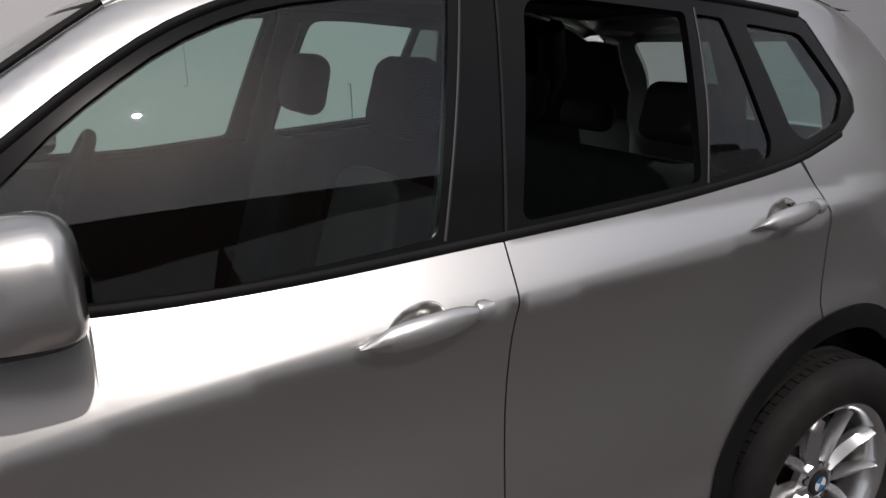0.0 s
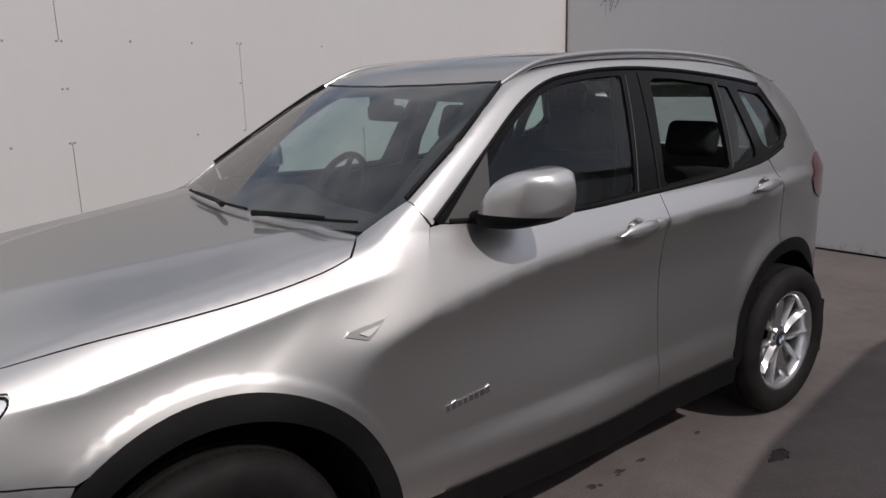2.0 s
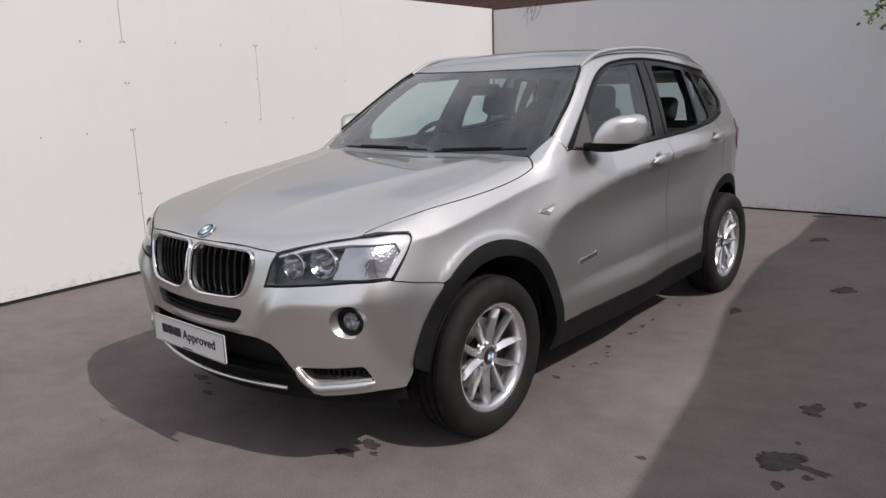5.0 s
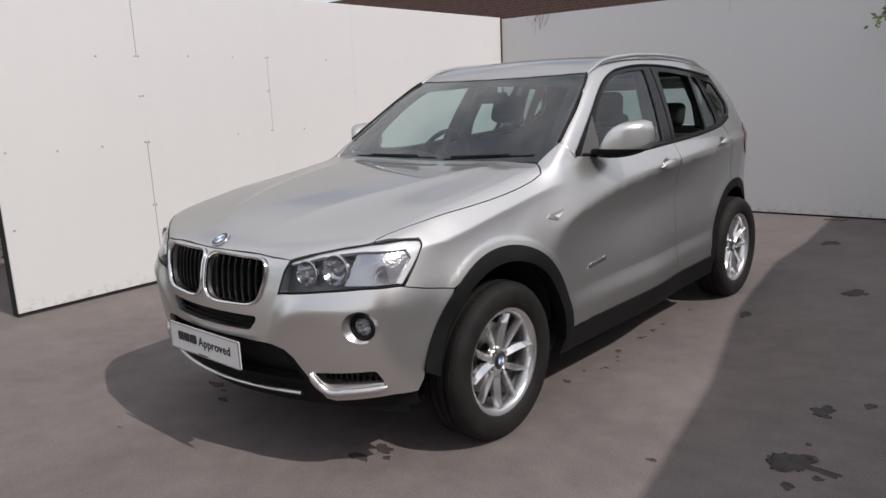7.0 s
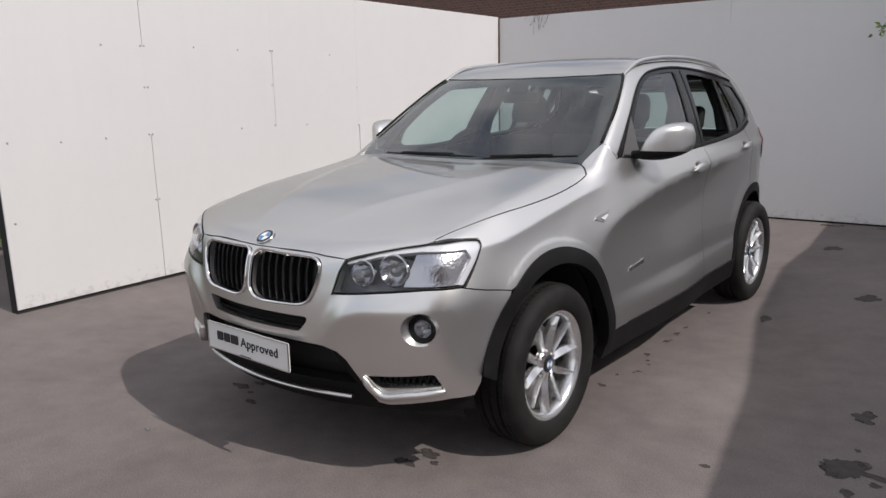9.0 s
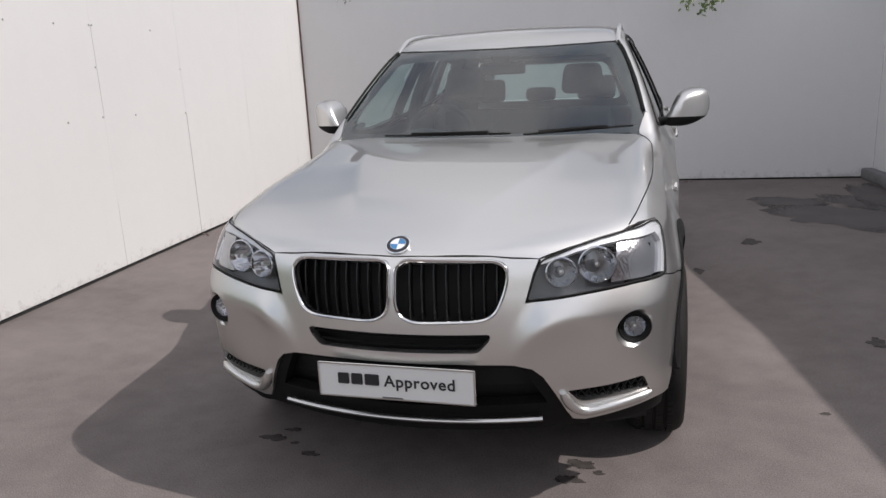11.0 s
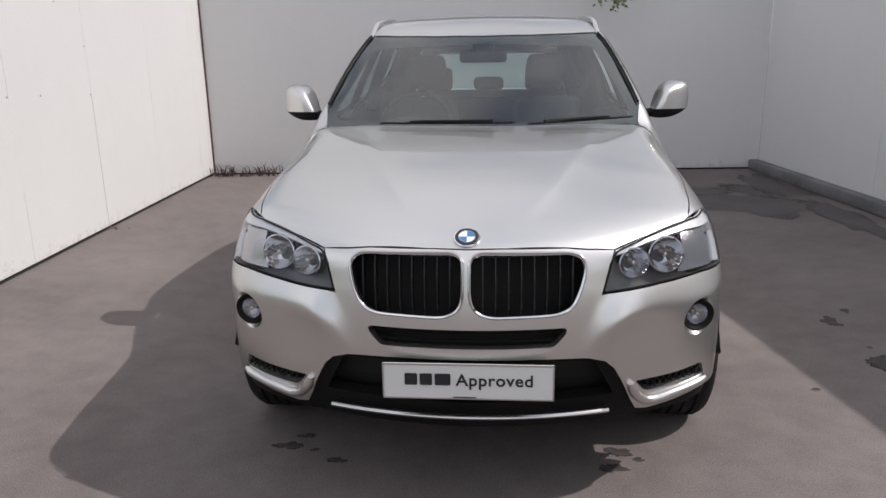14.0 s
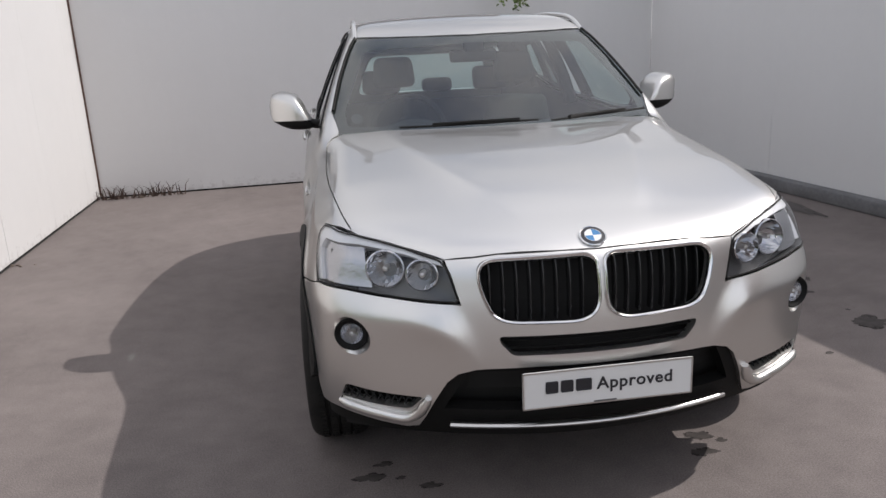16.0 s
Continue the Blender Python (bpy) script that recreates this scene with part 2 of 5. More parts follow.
def smooth_line(pts, n=40):
    """A smooth open curve through points in the plane or in space."""
    pts = np.array(pts, float)
    d = np.r_[0, np.cumsum(np.linalg.norm(np.diff(pts, axis=0), axis=1))]
    fs = [spl(d, pts[:, k]) for k in range(pts.shape[1])]
    t = np.linspace(0, d[-1], n)
    return [tuple(row) for row in np.stack([f(t) for f in fs], 1)]


def in_poly(p, poly):
    a, b = np.array(poly), np.roll(np.array(poly), -1, 0)
    x, y = p[:, :1], p[:, 1:2]
    cross = (a[:, 1] > y) != (b[:, 1] > y)
    with np.errstate(divide="ignore", invalid="ignore"):
        at = (b[:, 0] - a[:, 0]) * (y - a[:, 1]) / (b[:, 1] - a[:, 1]) + a[:, 0]
    return (np.where(cross, x < at, False).sum(1) % 2) == 1


def near_poly(p, poly):
    a, b = np.array(poly), np.roll(np.array(poly), -1, 0)
    ab = b - a
    t = np.clip(((p[:, None] - a) * ab).sum(-1) / np.maximum((ab**2).sum(-1), 1e-12), 0, 1)
    return np.linalg.norm(p[:, None] - a - t[..., None] * ab, axis=-1).min(1)


CENTRE = np.array([0.0, 1.4, 0.6])


def normals_of(f, u, v, e=1e-3):
    p = f(u, v)
    n = np.cross(f(u + e, v) - f(u - e, v), f(u, v + e) - f(u, v - e))
    n /= np.maximum(np.linalg.norm(n, axis=1, keepdims=True), 1e-12)
    n *= np.where(((p - CENTRE) * n).sum(1, keepdims=True) < 0, -1, 1)
    return p, n


def sheet(name, f, outline, holes=(), step=0.03, flange=0.012, off=0.0, mirror=False, edge=None, lines=()):
    """A trimmed panel: the surface f(u, v), cut by an outline and holes in (u, v), with its rims turned inwards."""
    edge = edge or step
    loops = [dense(loop, edge) for loop in (outline, *holes)]
    pts, edges = [], []
    for loop in loops:
        k = len(pts)
        pts += loop
        edges += [(k + i, k + (i + 1) % len(loop)) for i in range(len(loop))]
    lo, hi = np.min(loops[0], 0), np.max(loops[0], 0)
    gu, gv = np.meshgrid(np.arange(lo[0], hi[0], step), np.arange(lo[1], hi[1], step))
    gu = gu + (np.arange(gu.shape[0]) % 2)[:, None] * step / 2
    g = np.stack([gu.ravel(), gv.ravel()], 1)
    g = g[in_poly(g, loops[0])]
    for loop in loops[1:]:
        g = g[~in_poly(g, loop)]
    for loop in loops:
        if len(g):
            g = g[near_poly(g, loop) > 0.5 * step]
    for line in lines:
        line = np.array(line)
        line = line[in_poly(line, loops[0])]
        line = line[near_poly(line, loops[0]) > 0.004]
        far = np.linalg.norm(g[:, None] - line[None], axis=-1).min(1) > 0.011
        g = np.r_[g[far], line]
    flat = [Vector(p) for p in pts] + [Vector(p) for p in g]
    vs, _, fs, _, _, _ = geometry.delaunay_2d_cdt(flat, edges, [], 0, 1e-6)
    uv = np.array([(p.x, p.y) for p in vs])
    tri = np.array([t for t in fs if len(t) == 3])
    mid = uv[tri].mean(1)
    keep = in_poly(mid, loops[0])
    for loop in loops[1:]:
        keep &= ~in_poly(mid, loop)
    tri = tri[keep]
    used = np.unique(tri)
    back = np.full(len(uv), -1)
    back[used] = np.arange(len(used))
    tri, uv = back[tri], uv[used]
    p, n = normals_of(f, uv[:, 0], uv[:, 1])
    p = p + n * off
    if mirror:
        p, n = p * (-1, 1, 1), n * (-1, 1, 1)
    tn = np.cross(p[tri[:, 1]] - p[tri[:, 0]], p[tri[:, 2]] - p[tri[:, 0]])
    flip = (tn * n[tri[:, 0]]).sum(1) < 0
    tri[flip] = tri[flip][:, ::-1]
    verts, norms, faces = list(map(tuple, p)), list(map(tuple, n)), [tuple(t) for t in tri.tolist()]
    if flange:
        count = {}
        for t in faces:
            for a, b in ((t[0], t[1]), (t[1], t[2]), (t[2], t[0])):
                count[(a, b)] = 1
        for a, b in [e for e in count if (e[1], e[0]) not in count]:
            pa, pb, na, nb = p[a], p[b], n[a], n[b]
            side = np.cross(pb - pa, na)
            side = tuple(side / max(np.linalg.norm(side), 1e-9))
            k = len(verts)
            verts += [tuple(pa), tuple(pb), tuple(pb - nb * flange), tuple(pa - na * flange)]
            norms += [side] * 4
            faces.append((k + 1, k, k + 3, k + 2))
    me = bpy.data.meshes.new(name)
    me.from_pydata(verts, [], faces)
    me.polygons.foreach_set("use_smooth", [True] * len(faces))
    me.normals_split_custom_set_from_vertices(norms)
    return me

# ---- the yard ----
FENCE_A, FENCE_B = Vector((-3.16, -0.60, 0)), Vector((-3.535, 5.95, 0))     # sunlit board wall beside the car
REAR_A, REAR_B = Vector((-3.535, 5.95, 0)), Vector((3.22, 6.37, 0))         # wall behind the car
RIGHT_A, RIGHT_B = Vector((3.22, 6.37, 0)), Vector((4.25, -2.2, 0))         # shaded wall
FENCE_H, RIGHT_H = 2.46, 2.80


def wall_frame(a, b):
    """A pose with x along the wall, y through it (away from the yard's inside is +y) and z up."""
    d = (b - a).normalized()
    back = Vector((-d.y, d.x, 0))
    return Matrix.Translation(a) @ Matrix((d, back, (0, 0, 1))).transposed().to_4x4()


# ground: one sheet to the horizon, finer near the car
bm = bmesh.new()
cuts = [-400, -60, -12, -6, -3, 0, 3, 6.4, 12, 60, 400]
grid = [[bm.verts.new((x, y, 0)) for x in cuts] for y in cuts]
for i in range(len(cuts) - 1):
    for j in range(len(cuts) - 1):
        bm.faces.new((grid[i][j], grid[i][j + 1], grid[i + 1][j + 1], grid[i + 1][j]))
ground = tagged(part("ground", bm, TAR), "grey asphalt yard with damp patches and oil spots", "ground", kind="structure")
r_, big_, fine_, tc_ = mottled(TAR, (0.85, 7.0), (0.142, 0.122, 0.116), (0.208, 0.180, 0.170), "Object", 0.36, 0.66)
grit = node(TAR, "ShaderNodeTexNoise", Scale=170.0, Detail=2.0)
wire(TAR, tc_, "Object", grit, "Vector")
gm = TAR.node_tree.nodes.new("ShaderNodeMix")
gm.data_type, gm.blend_type = "RGBA", "MULTIPLY"
gm.inputs["Factor"].default_value = 0.55
gr = TAR.node_tree.nodes.new("ShaderNodeValToRGB")
gr.color_ramp.elements[0].position, gr.color_ramp.elements[0].color = 0.30, (0.45, 0.45, 0.45, 1)
gr.color_ramp.elements[1].position, gr.color_ramp.elements[1].color = 0.70, (1.25, 1.25, 1.25, 1)
wire(TAR, grit, "Fac", gr, "Fac"), wire(TAR, r_, "Color", gm, "A"), wire(TAR, gr, "Color", gm, "B")
wire(TAR, gm, "Result", TAR.node_tree.nodes["Principled BSDF"], "Base Color")
bumped(TAR, grit, "Fac", 0.5, 0.004)


def top_line(bm, crest, y0, y1, drop=0.0):
    """Cuts a wall's box along its length and lifts its top to an uneven crest."""
    for at, _ in crest[1:-1]:
        bmesh.ops.bisect_plane(bm, geom=bm.verts[:] + bm.edges[:] + bm.faces[:], plane_co=(at, 0, 0), plane_no=(1, 0, 0))
    mid = max(v.co.z for v in bm.verts) - 0.2
    for v in bm.verts:
        if v.co.z > mid:
            v.co.z = float(np.interp(v.co.x, [c[0] for c in crest], [c[1] for c in crest])) + drop


def board_wall(name, a, b, height, thick, panels, mat, label, low=0.035, crest=()):
    """A wall of boards, a piece each, on a dark base, with joints between them."""
    m = wall_frame(a, b)
    length = (b - a).length
    body = bmesh.new()
    box(body, (0, 0.014, 0), (length, thick, height - 0.01))
    if crest:
        top_line(body, crest, 0.014, thick, -0.01)
    wall = tagged(part(name, body, DARKGAP), label, "wall", kind="structure")
    wall.matrix_world = m
    at = 0.0
    gaps = (0.0014, 0.0018, 0.0014, 0.0034, 0.0014, 0.0014, 0.0014)
    for k, w in enumerate(panels):
        bm = bmesh.new()
        box(bm, (at + gaps[k], 0, low), (min(at + w, length) - gaps[k + 1], 0.013, height), 0.0015, 1)
        if crest:
            top_line(bm, crest, 0, 0.013)
        part("panel", bm, mat, wall)
        at += w
    return wall


wall_west = board_wall("wall_west", FENCE_A, FENCE_B, FENCE_H, 0.10, (1.20, 1.33, 1.17, 1.22, 1.22, 0.6), WHITEWALL,
                       "white painted board wall in full sun", 0.03)
# filled and painted stretches of its joints
for along, lo, hi in ((1.20, 1.21, 1.91), (2.53, 0.55, 1.21), (2.53, 1.91, 2.45), (3.70, 1.17, 2.45), (4.92, 0.03, 0.9), (4.92, 1.3, 2.45), (6.14, 0.4, 2.45)):
    part("joint_filler", box(bmesh.new(), (along - 0.0045, -0.0004, lo), (along + 0.0045, 0.012, hi)), WHITEWALL, wall_west)
wall_north = board_wall("wall_north", REAR_A, REAR_B, FENCE_H - 0.02, 0.10, (0.54, 2.50, 1.13, 1.25, 1.5), REARWALL, "white painted wall in shade, stained at its foot", 0.02)
for along, lo, hi in ((0.54, 0.02, 2.2), (3.04, 0.02, 2.2), (4.17, 0.02, 2.43), (5.42, 0.02, 2.43)):
    part("joint_filler", box(bmesh.new(), (along - 0.004, -0.0004, lo), (along + 0.004, 0.012, hi)), REARWALL, wall_north)
part("corner_trim", box(bmesh.new(), (0.002, -0.014, 0.03), (0.020, 0.0, FENCE_H - 0.02), 0.002, 1), CORNERWOOD, wall_north, "dark brown corner batten")
# top is out of view; heights fitted to the wall's shadow edge
CREST = ((0, 2.81), (1.5, 2.84), (2.4, 2.94), (3.9, 2.88), (4.6, 2.77), (5.2, 2.68), (6.4, 2.60), (8.7, 2.53))
wall_east = board_wall("wall_east", RIGHT_A, RIGHT_B, RIGHT_H, 0.18, (2.35, 6.5), REARWALL, "white painted wall in shade behind a low kerb", 0.0, CREST)
part("joint_filler", box(bmesh.new(), (2.346, -0.0004, 0.70), (2.354, 0.012, 2.80)), REARWALL, wall_east)
for wm, s1, s2 in ((WHITEWALL, 0.5, 5.0), (REARWALL, 0.6, 7.0)):
    c = wm.node_tree.nodes["Principled BSDF"].inputs["Base Color"].default_value[:3]
    r, bg, fn, tc = mottled(wm, (s1, s2), tuple(v * 0.965 for v in c), c, "Object", 0.30, 0.60)
    bumped(wm, fn, "Fac", 0.12, 0.01)
    # long faint runs and dirt splashed up from the ground
    geo = node(wm, "ShaderNodeTexCoord")
    sep = node(wm, "ShaderNodeSeparateXYZ")
    wire(wm, geo, "Object", sep, 0)
    streak = node(wm, "ShaderNodeTexNoise", Scale=1.0, Detail=4.0, Roughness=0.6)
    mp = node(wm, "ShaderNodeMapping", Scale=(6.0, 6.0, 0.35))
    wire(wm, geo, "Object", mp, "Vector"), wire(wm, mp, "Vector", streak, "Vector")
    mud = node(wm, "ShaderNodeTexNoise", Scale=14.0, Detail=5.0, Roughness=0.75)
    wire(wm, geo, "Object", mud, "Vector")
    hgt = wm.node_tree.nodes.new("ShaderNodeMapRange")
    for key, value in (("From Min", 0.02), ("From Max", 0.30), ("To Min", 0.56), ("To Max", 0.22)):
        hgt.inputs[key].default_value = value
    wire(wm, sep, "Z", hgt, "Value")
    lt = wm.node_tree.nodes.new("ShaderNodeMath")
    lt.operation = "SUBTRACT"
    wire(wm, hgt, "Result", lt, 0), wire(wm, mud, "Fac", lt, 1)
    sh = wm.node_tree.nodes.new("ShaderNodeMapRange")
    for key, value in (("From Min", 0.0), ("From Max", 0.14), ("To Min", 0.0), ("To Max", 0.28)):
        sh.inputs[key].default_value = value
    wire(wm, lt, 0, sh, "Value")
    mx = wm.node_tree.nodes.new("ShaderNodeMix")
    mx.data_type = "RGBA"
    mx.inputs["B"].default_value = (0.20, 0.16, 0.15, 1)
    wire(wm, sh, "Result", mx, "Factor"), wire(wm, r, "Color", mx, "A")
    st = wm.node_tree.nodes.new("ShaderNodeValToRGB")
    st.color_ramp.elements[0].position, st.color_ramp.elements[0].color = 0.30, (0.99, 0.99, 0.99, 1)
    st.color_ramp.elements[1].position, st.color_ramp.elements[1].color = 0.55, (1, 1, 1, 1)
    wire(wm, streak, "Fac", st, "Fac")
    mm = wm.node_tree.nodes.new("ShaderNodeMix")
    mm.data_type, mm.blend_type = "RGBA", "MULTIPLY"
    mm.inputs["Factor"].default_value = 1.0
    wire(wm, mx, "Result", mm, "A"), wire(wm, st, "Color", mm, "B")
    wire(wm, mm, "Result", wm.node_tree.nodes["Principled BSDF"], "Base Color")

# kerb along the shaded wall
mk = wall_frame(RIGHT_A, RIGHT_B)
bm = box(bmesh.new(), (0.0, -0.13, 0), ((RIGHT_B - RIGHT_A).length, -0.001, 0.12), 0.02)
kerb = tagged(part("kerb", bm, KERB, None, "", 30), "grey painted low kerb at the foot of the wall", "kerb", kind="structure")
kerb.matrix_world = mk
mottled(KERB, (2.0, 30.0), (0.10, 0.10, 0.105), (0.20, 0.20, 0.205))

# bolts that hold the boards
mw = wall_frame(FENCE_A, FENCE_B)
for along, up in ((1.184, 1.908), (1.216, 1.908), (1.184, 1.587), (1.216, 1.587), (1.184, 1.213), (1.216, 1.213), (1.184, 0.684), (1.216, 0.684),
                  (0.09, 1.218), (0.462, 1.201), (0.813, 1.206), (0.067, 0.653), (0.856, 1.905), (1.68, 1.912), (2.14, 1.905), (2.514, 1.907),
                  (2.546, 1.907), (2.514, 1.597), (2.514, 1.222), (2.12, 1.214), (2.93, 1.208), (3.30, 1.89), (3.684, 1.56), (3.684, 1.17)):
    bm = bmesh.new()
    lathe(bm, [(0.0001, -0.006), (0.006, -0.005), (0.009, 0.0), (0.009, 0.004)], 10)
    b = tagged(part("bolt", bm, BOLT, None, "", 40), "small zinc bolt head in the white board wall", "bolt", "bolts in the board wall")
    b.matrix_world = mw @ Matrix.Translation((along, -0.001, up)) @ pose(0, 0, 0, 0, 0, 90)

# brick building and a littered ledge that show above the corner of the walls
bm = box(bmesh.new(), (-9.0, 7.6, 0), (1.6, 12.0, 3.35))
tagged(part("brick_building", bm, BRICK), "red-brown brick building behind the yard walls", "building")
bt = node(BRICK, "ShaderNodeTexBrick", Scale=6.0)
bt.inputs["Color1"].default_value, bt.inputs["Color2"].default_value = (0.17, 0.085, 0.065, 1), (0.11, 0.065, 0.055, 1)
bt.inputs["Mortar"].default_value = (0.20, 0.15, 0.13, 1)
tcb = node(BRICK, "ShaderNodeTexCoord")
mpb = node(BRICK, "ShaderNodeMapping", Rotation=(radians(90), 0, 0))
wire(BRICK, tcb, "Object", mpb, "Vector"), wire(BRICK, mpb, "Vector", bt, "Vector")
wire(BRICK, bt, "Color", BRICK.node_tree.nodes["Principled BSDF"], "Base Color")
bumped(BRICK, bt, "Fac", 0.4, 0.01)


def leaf_spray(name, base, reach, count, size, mat, label, seed, droop=0.5, lean=(0, 0, 0)):
    """A hanging branch: bent twigs and many small leaves, each a folded blade."""
    rng = random.Random(seed)
    root = tagged(new(name), label, "branch")
    lean = Vector(lean)
    root.location = base
    tw, lv = bmesh.new(), bmesh.new()
    for s in range(7):
        d = Vector((rng.uniform(-1, 1) * 0.55, rng.uniform(-0.6, 0.25), -rng.uniform(0.5, 1.0))) * reach + lean
        line = [Vector((0, 0, 0)) + d * t + Vector((0, 0, -droop * reach * t * t * 0.4)) for t in (0, 0.3, 0.6, 1.0)]
        tube(tw, line, [0.006, 0.005, 0.003, 0.0015], 5)
        for k in range(count // 7):
            t = rng.uniform(0.15, 1.05)
            c = d * t + Vector((0, 0, -droop * reach * t * t * 0.4)) + Vector([rng.gauss(0, 0.035) for _ in range(3)])
            q = Euler([rng.uniform(-1.3, 1.3), rng.uniform(-1.3, 1.3), rng.uniform(0, 6.28)]).to_matrix()
            w, h = size * rng.uniform(0.25, 0.40), size * rng.uniform(0.7, 1.3)
            ring = [(0, 0, 0), (w, h * 0.4, 0.006), (0, h, -0.004), (-w, h * 0.4, 0.006)]
            vs = [lv.verts.new(c + q @ Vector(p)) for p in ring]
            lv.faces.new((vs[0], vs[1], vs[2])), lv.faces.new((vs[0], vs[2], vs[3]))
    part("twigs", tw, TWIG, root)
    part("leaves", lv, mat, root)
    return root


leaf_spray("hanging_branch", (1.40, 6.20, 2.47), 0.40, 420, 0.055, LEAF, "leafy green branch hanging over the white wall", 3, 0.5, (-0.15, -0.62, -0.12))
mottled(LEAF, (7.0, 40.0), (0.05, 0.095, 0.02), (0.16, 0.22, 0.06))
# dry twigs over the wall's top near the corner
rng = random.Random(9)
dry = tagged(new("dry_creeper"), "dry leafless creeper hanging over the wall top", "creeper")
dry.location = (-2.95, 5.93, 2.46)
for n in range(34):
    bm = bmesh.new()
    a = Vector((rng.uniform(-0.35, 2.6), 0.03, rng.uniform(-0.01, 0.05)))
    d = Vector((rng.uniform(-0.10, 0.10), -0.05, -rng.uniform(0.05, 0.22))) if n < 7 else Vector((rng.uniform(-0.18, 0.18), 0.03, rng.uniform(0.03, 0.14)))
    if n < 7:
        a.x = rng.gauss(0.05, 0.14)
    tube(bm, [a, a + d * 0.5 + Vector((rng.gauss(0, 0.02), 0, 0)), a + d], [0.003, 0.0024, 0.0012], 5)
    for k in range(4):
        c, w = a + d * rng.uniform(0.3, 1.0), Vector((rng.uniform(-1, 1), -0.3, rng.uniform(-1, 1))).normalized() * rng.uniform(0.008, 0.016)
        o = Vector((w.z, 0.004, -w.x)) * 0.5
        bm.faces.new([bm.verts.new(q) for q in (c, c + w * 0.5 + o, c + w, c + w * 0.5 - o)])
    part("twig", bm, TWIG, dry)

# tufts and litter at the wall's foot
def litter(name, spots, mat, size, label, category, seed):
    rng = random.Random(seed)
    for x, y, n in spots:
        for k in range(n):
            bm = bmesh.new()
            radius = size * rng.uniform(0.35, 0.9)
            bmesh.ops.create_icosphere(bm, subdivisions=1, radius=radius, matrix=Matrix.Diagonal((1, rng.uniform(0.5, 1), 0.5, 1)))
            for v in bm.verts:
                v.co *= rng.uniform(0.75, 1.2)
            ob = tagged(part(name, bm, mat), label, category, category + " on the asphalt")
            ob.location = (x + rng.gauss(0, size * 2.2), y + rng.gauss(0, size * 0.9), radius * 0.42)


litter("clod", [(-3.05, 5.87, 16), (0.70, 6.05, 22), (1.2, 6.1, 9), (-3.3, 3.1, 5)], LEDGE, 0.022, "crumb of dry soil and leaf litter at the wall foot", "litter", 4)
litter("pebble", [(-0.62, -1.02, 3), (2.95, 6.1, 5), (-3.0, -0.35, 2)], KERB, 0.012, "small grey stone lying on the asphalt", "pebble", 6)

# oil spots and damp patches
OIL = material("oil_stain", (0.03, 0.028, 0.027), 0.8, 0.0, 0.2)
DAMP = material("damp_asphalt", (0.085, 0.075, 0.072), 0.6)
mottled(OIL, (20.0, 120.0), (0.040, 0.035, 0.033), (0.080, 0.070, 0.066))
mottled(DAMP, (3.0, 90.0), (0.052, 0.045, 0.043), (0.085, 0.075, 0.071))


def soaked(m, low, high):
    """Lets a spot fade out raggedly towards its rim."""
    t = m.node_tree
    tc = node(m, "ShaderNodeTexCoord")
    off = node(m, "ShaderNodeVectorMath")
    off.operation = "SUBTRACT"
    off.inputs[1].default_value = (0.5, 0.5, 0.5)
    flat = node(m, "ShaderNodeVectorMath")
    flat.operation = "MULTIPLY"
    flat.inputs[1].default_value = (2, 2, 0)
    size = node(m, "ShaderNodeVectorMath")
    size.operation = "LENGTH"
    rag = node(m, "ShaderNodeTexNoise", Scale=28.0, Detail=5.0, Roughness=0.65)
    mul = node(m, "ShaderNodeMath")
    mul.operation = "MULTIPLY_ADD"
    mul.inputs[1].default_value = 1.5
    sub_ = node(m, "ShaderNodeMath")
    sub_.operation = "SUBTRACT"
    ran = node(m, "ShaderNodeMapRange", From_Min=low, From_Max=high)
    clear, mix = node(m, "ShaderNodeBsdfTransparent"), node(m, "ShaderNodeMixShader")
    wire(m, tc, "Generated", off, 0), wire(m, off, 0, flat, 0), wire(m, flat, 0, size, 0), wire(m, tc, "Object", rag, "Vector")
    wire(m, rag, "Fac", mul, 0), wire(m, mul, 0, sub_, 0), wire(m, size, "Value", sub_, 1), wire(m, sub_, 0, ran, "Value")
    wire(m, ran, "Result", mix, 0), wire(m, clear, 0, mix, 1), wire(m, t.nodes["Principled BSDF"], 0, mix, 2), wire(m, mix, 0, t.nodes["Material Output"], "Surface")


soaked(OIL, -0.30, 0.55)
soaked(DAMP, -0.25, 0.55)


def stain(x, y, rx, ry, seed, mat, label, height=0.0012, rough=1.0):
    """A flat spot with a ragged rim."""
    rng = random.Random(seed)
    bm = bmesh.new()
    waves = [(k, rng.uniform(0, 6.28), rough * rng.uniform(0.5, 1.0) * 0.42 / k ** 0.72) for k in (2, 3, 4, 5, 7, 9, 12, 17, 23)]
    ring = []
    for k in range(72):
        a = 2 * math.pi * k / 72
        r = max(0.25, 1 + sum(h * math.sin(n * a + p) for n, p, h in waves))
        ring.append(bm.verts.new((rx * r * math.cos(a), ry * r * math.sin(a), 0)))
    bmesh.ops.triangle_fill(bm, use_beauty=True, edges=[bm.edges.new((ring[k], ring[(k + 1) % 72])) for k in range(72)])
    ob = tagged(part("stain", bm, mat), label, "stain", "stains on the asphalt")
    ob.location = (x, y, height)


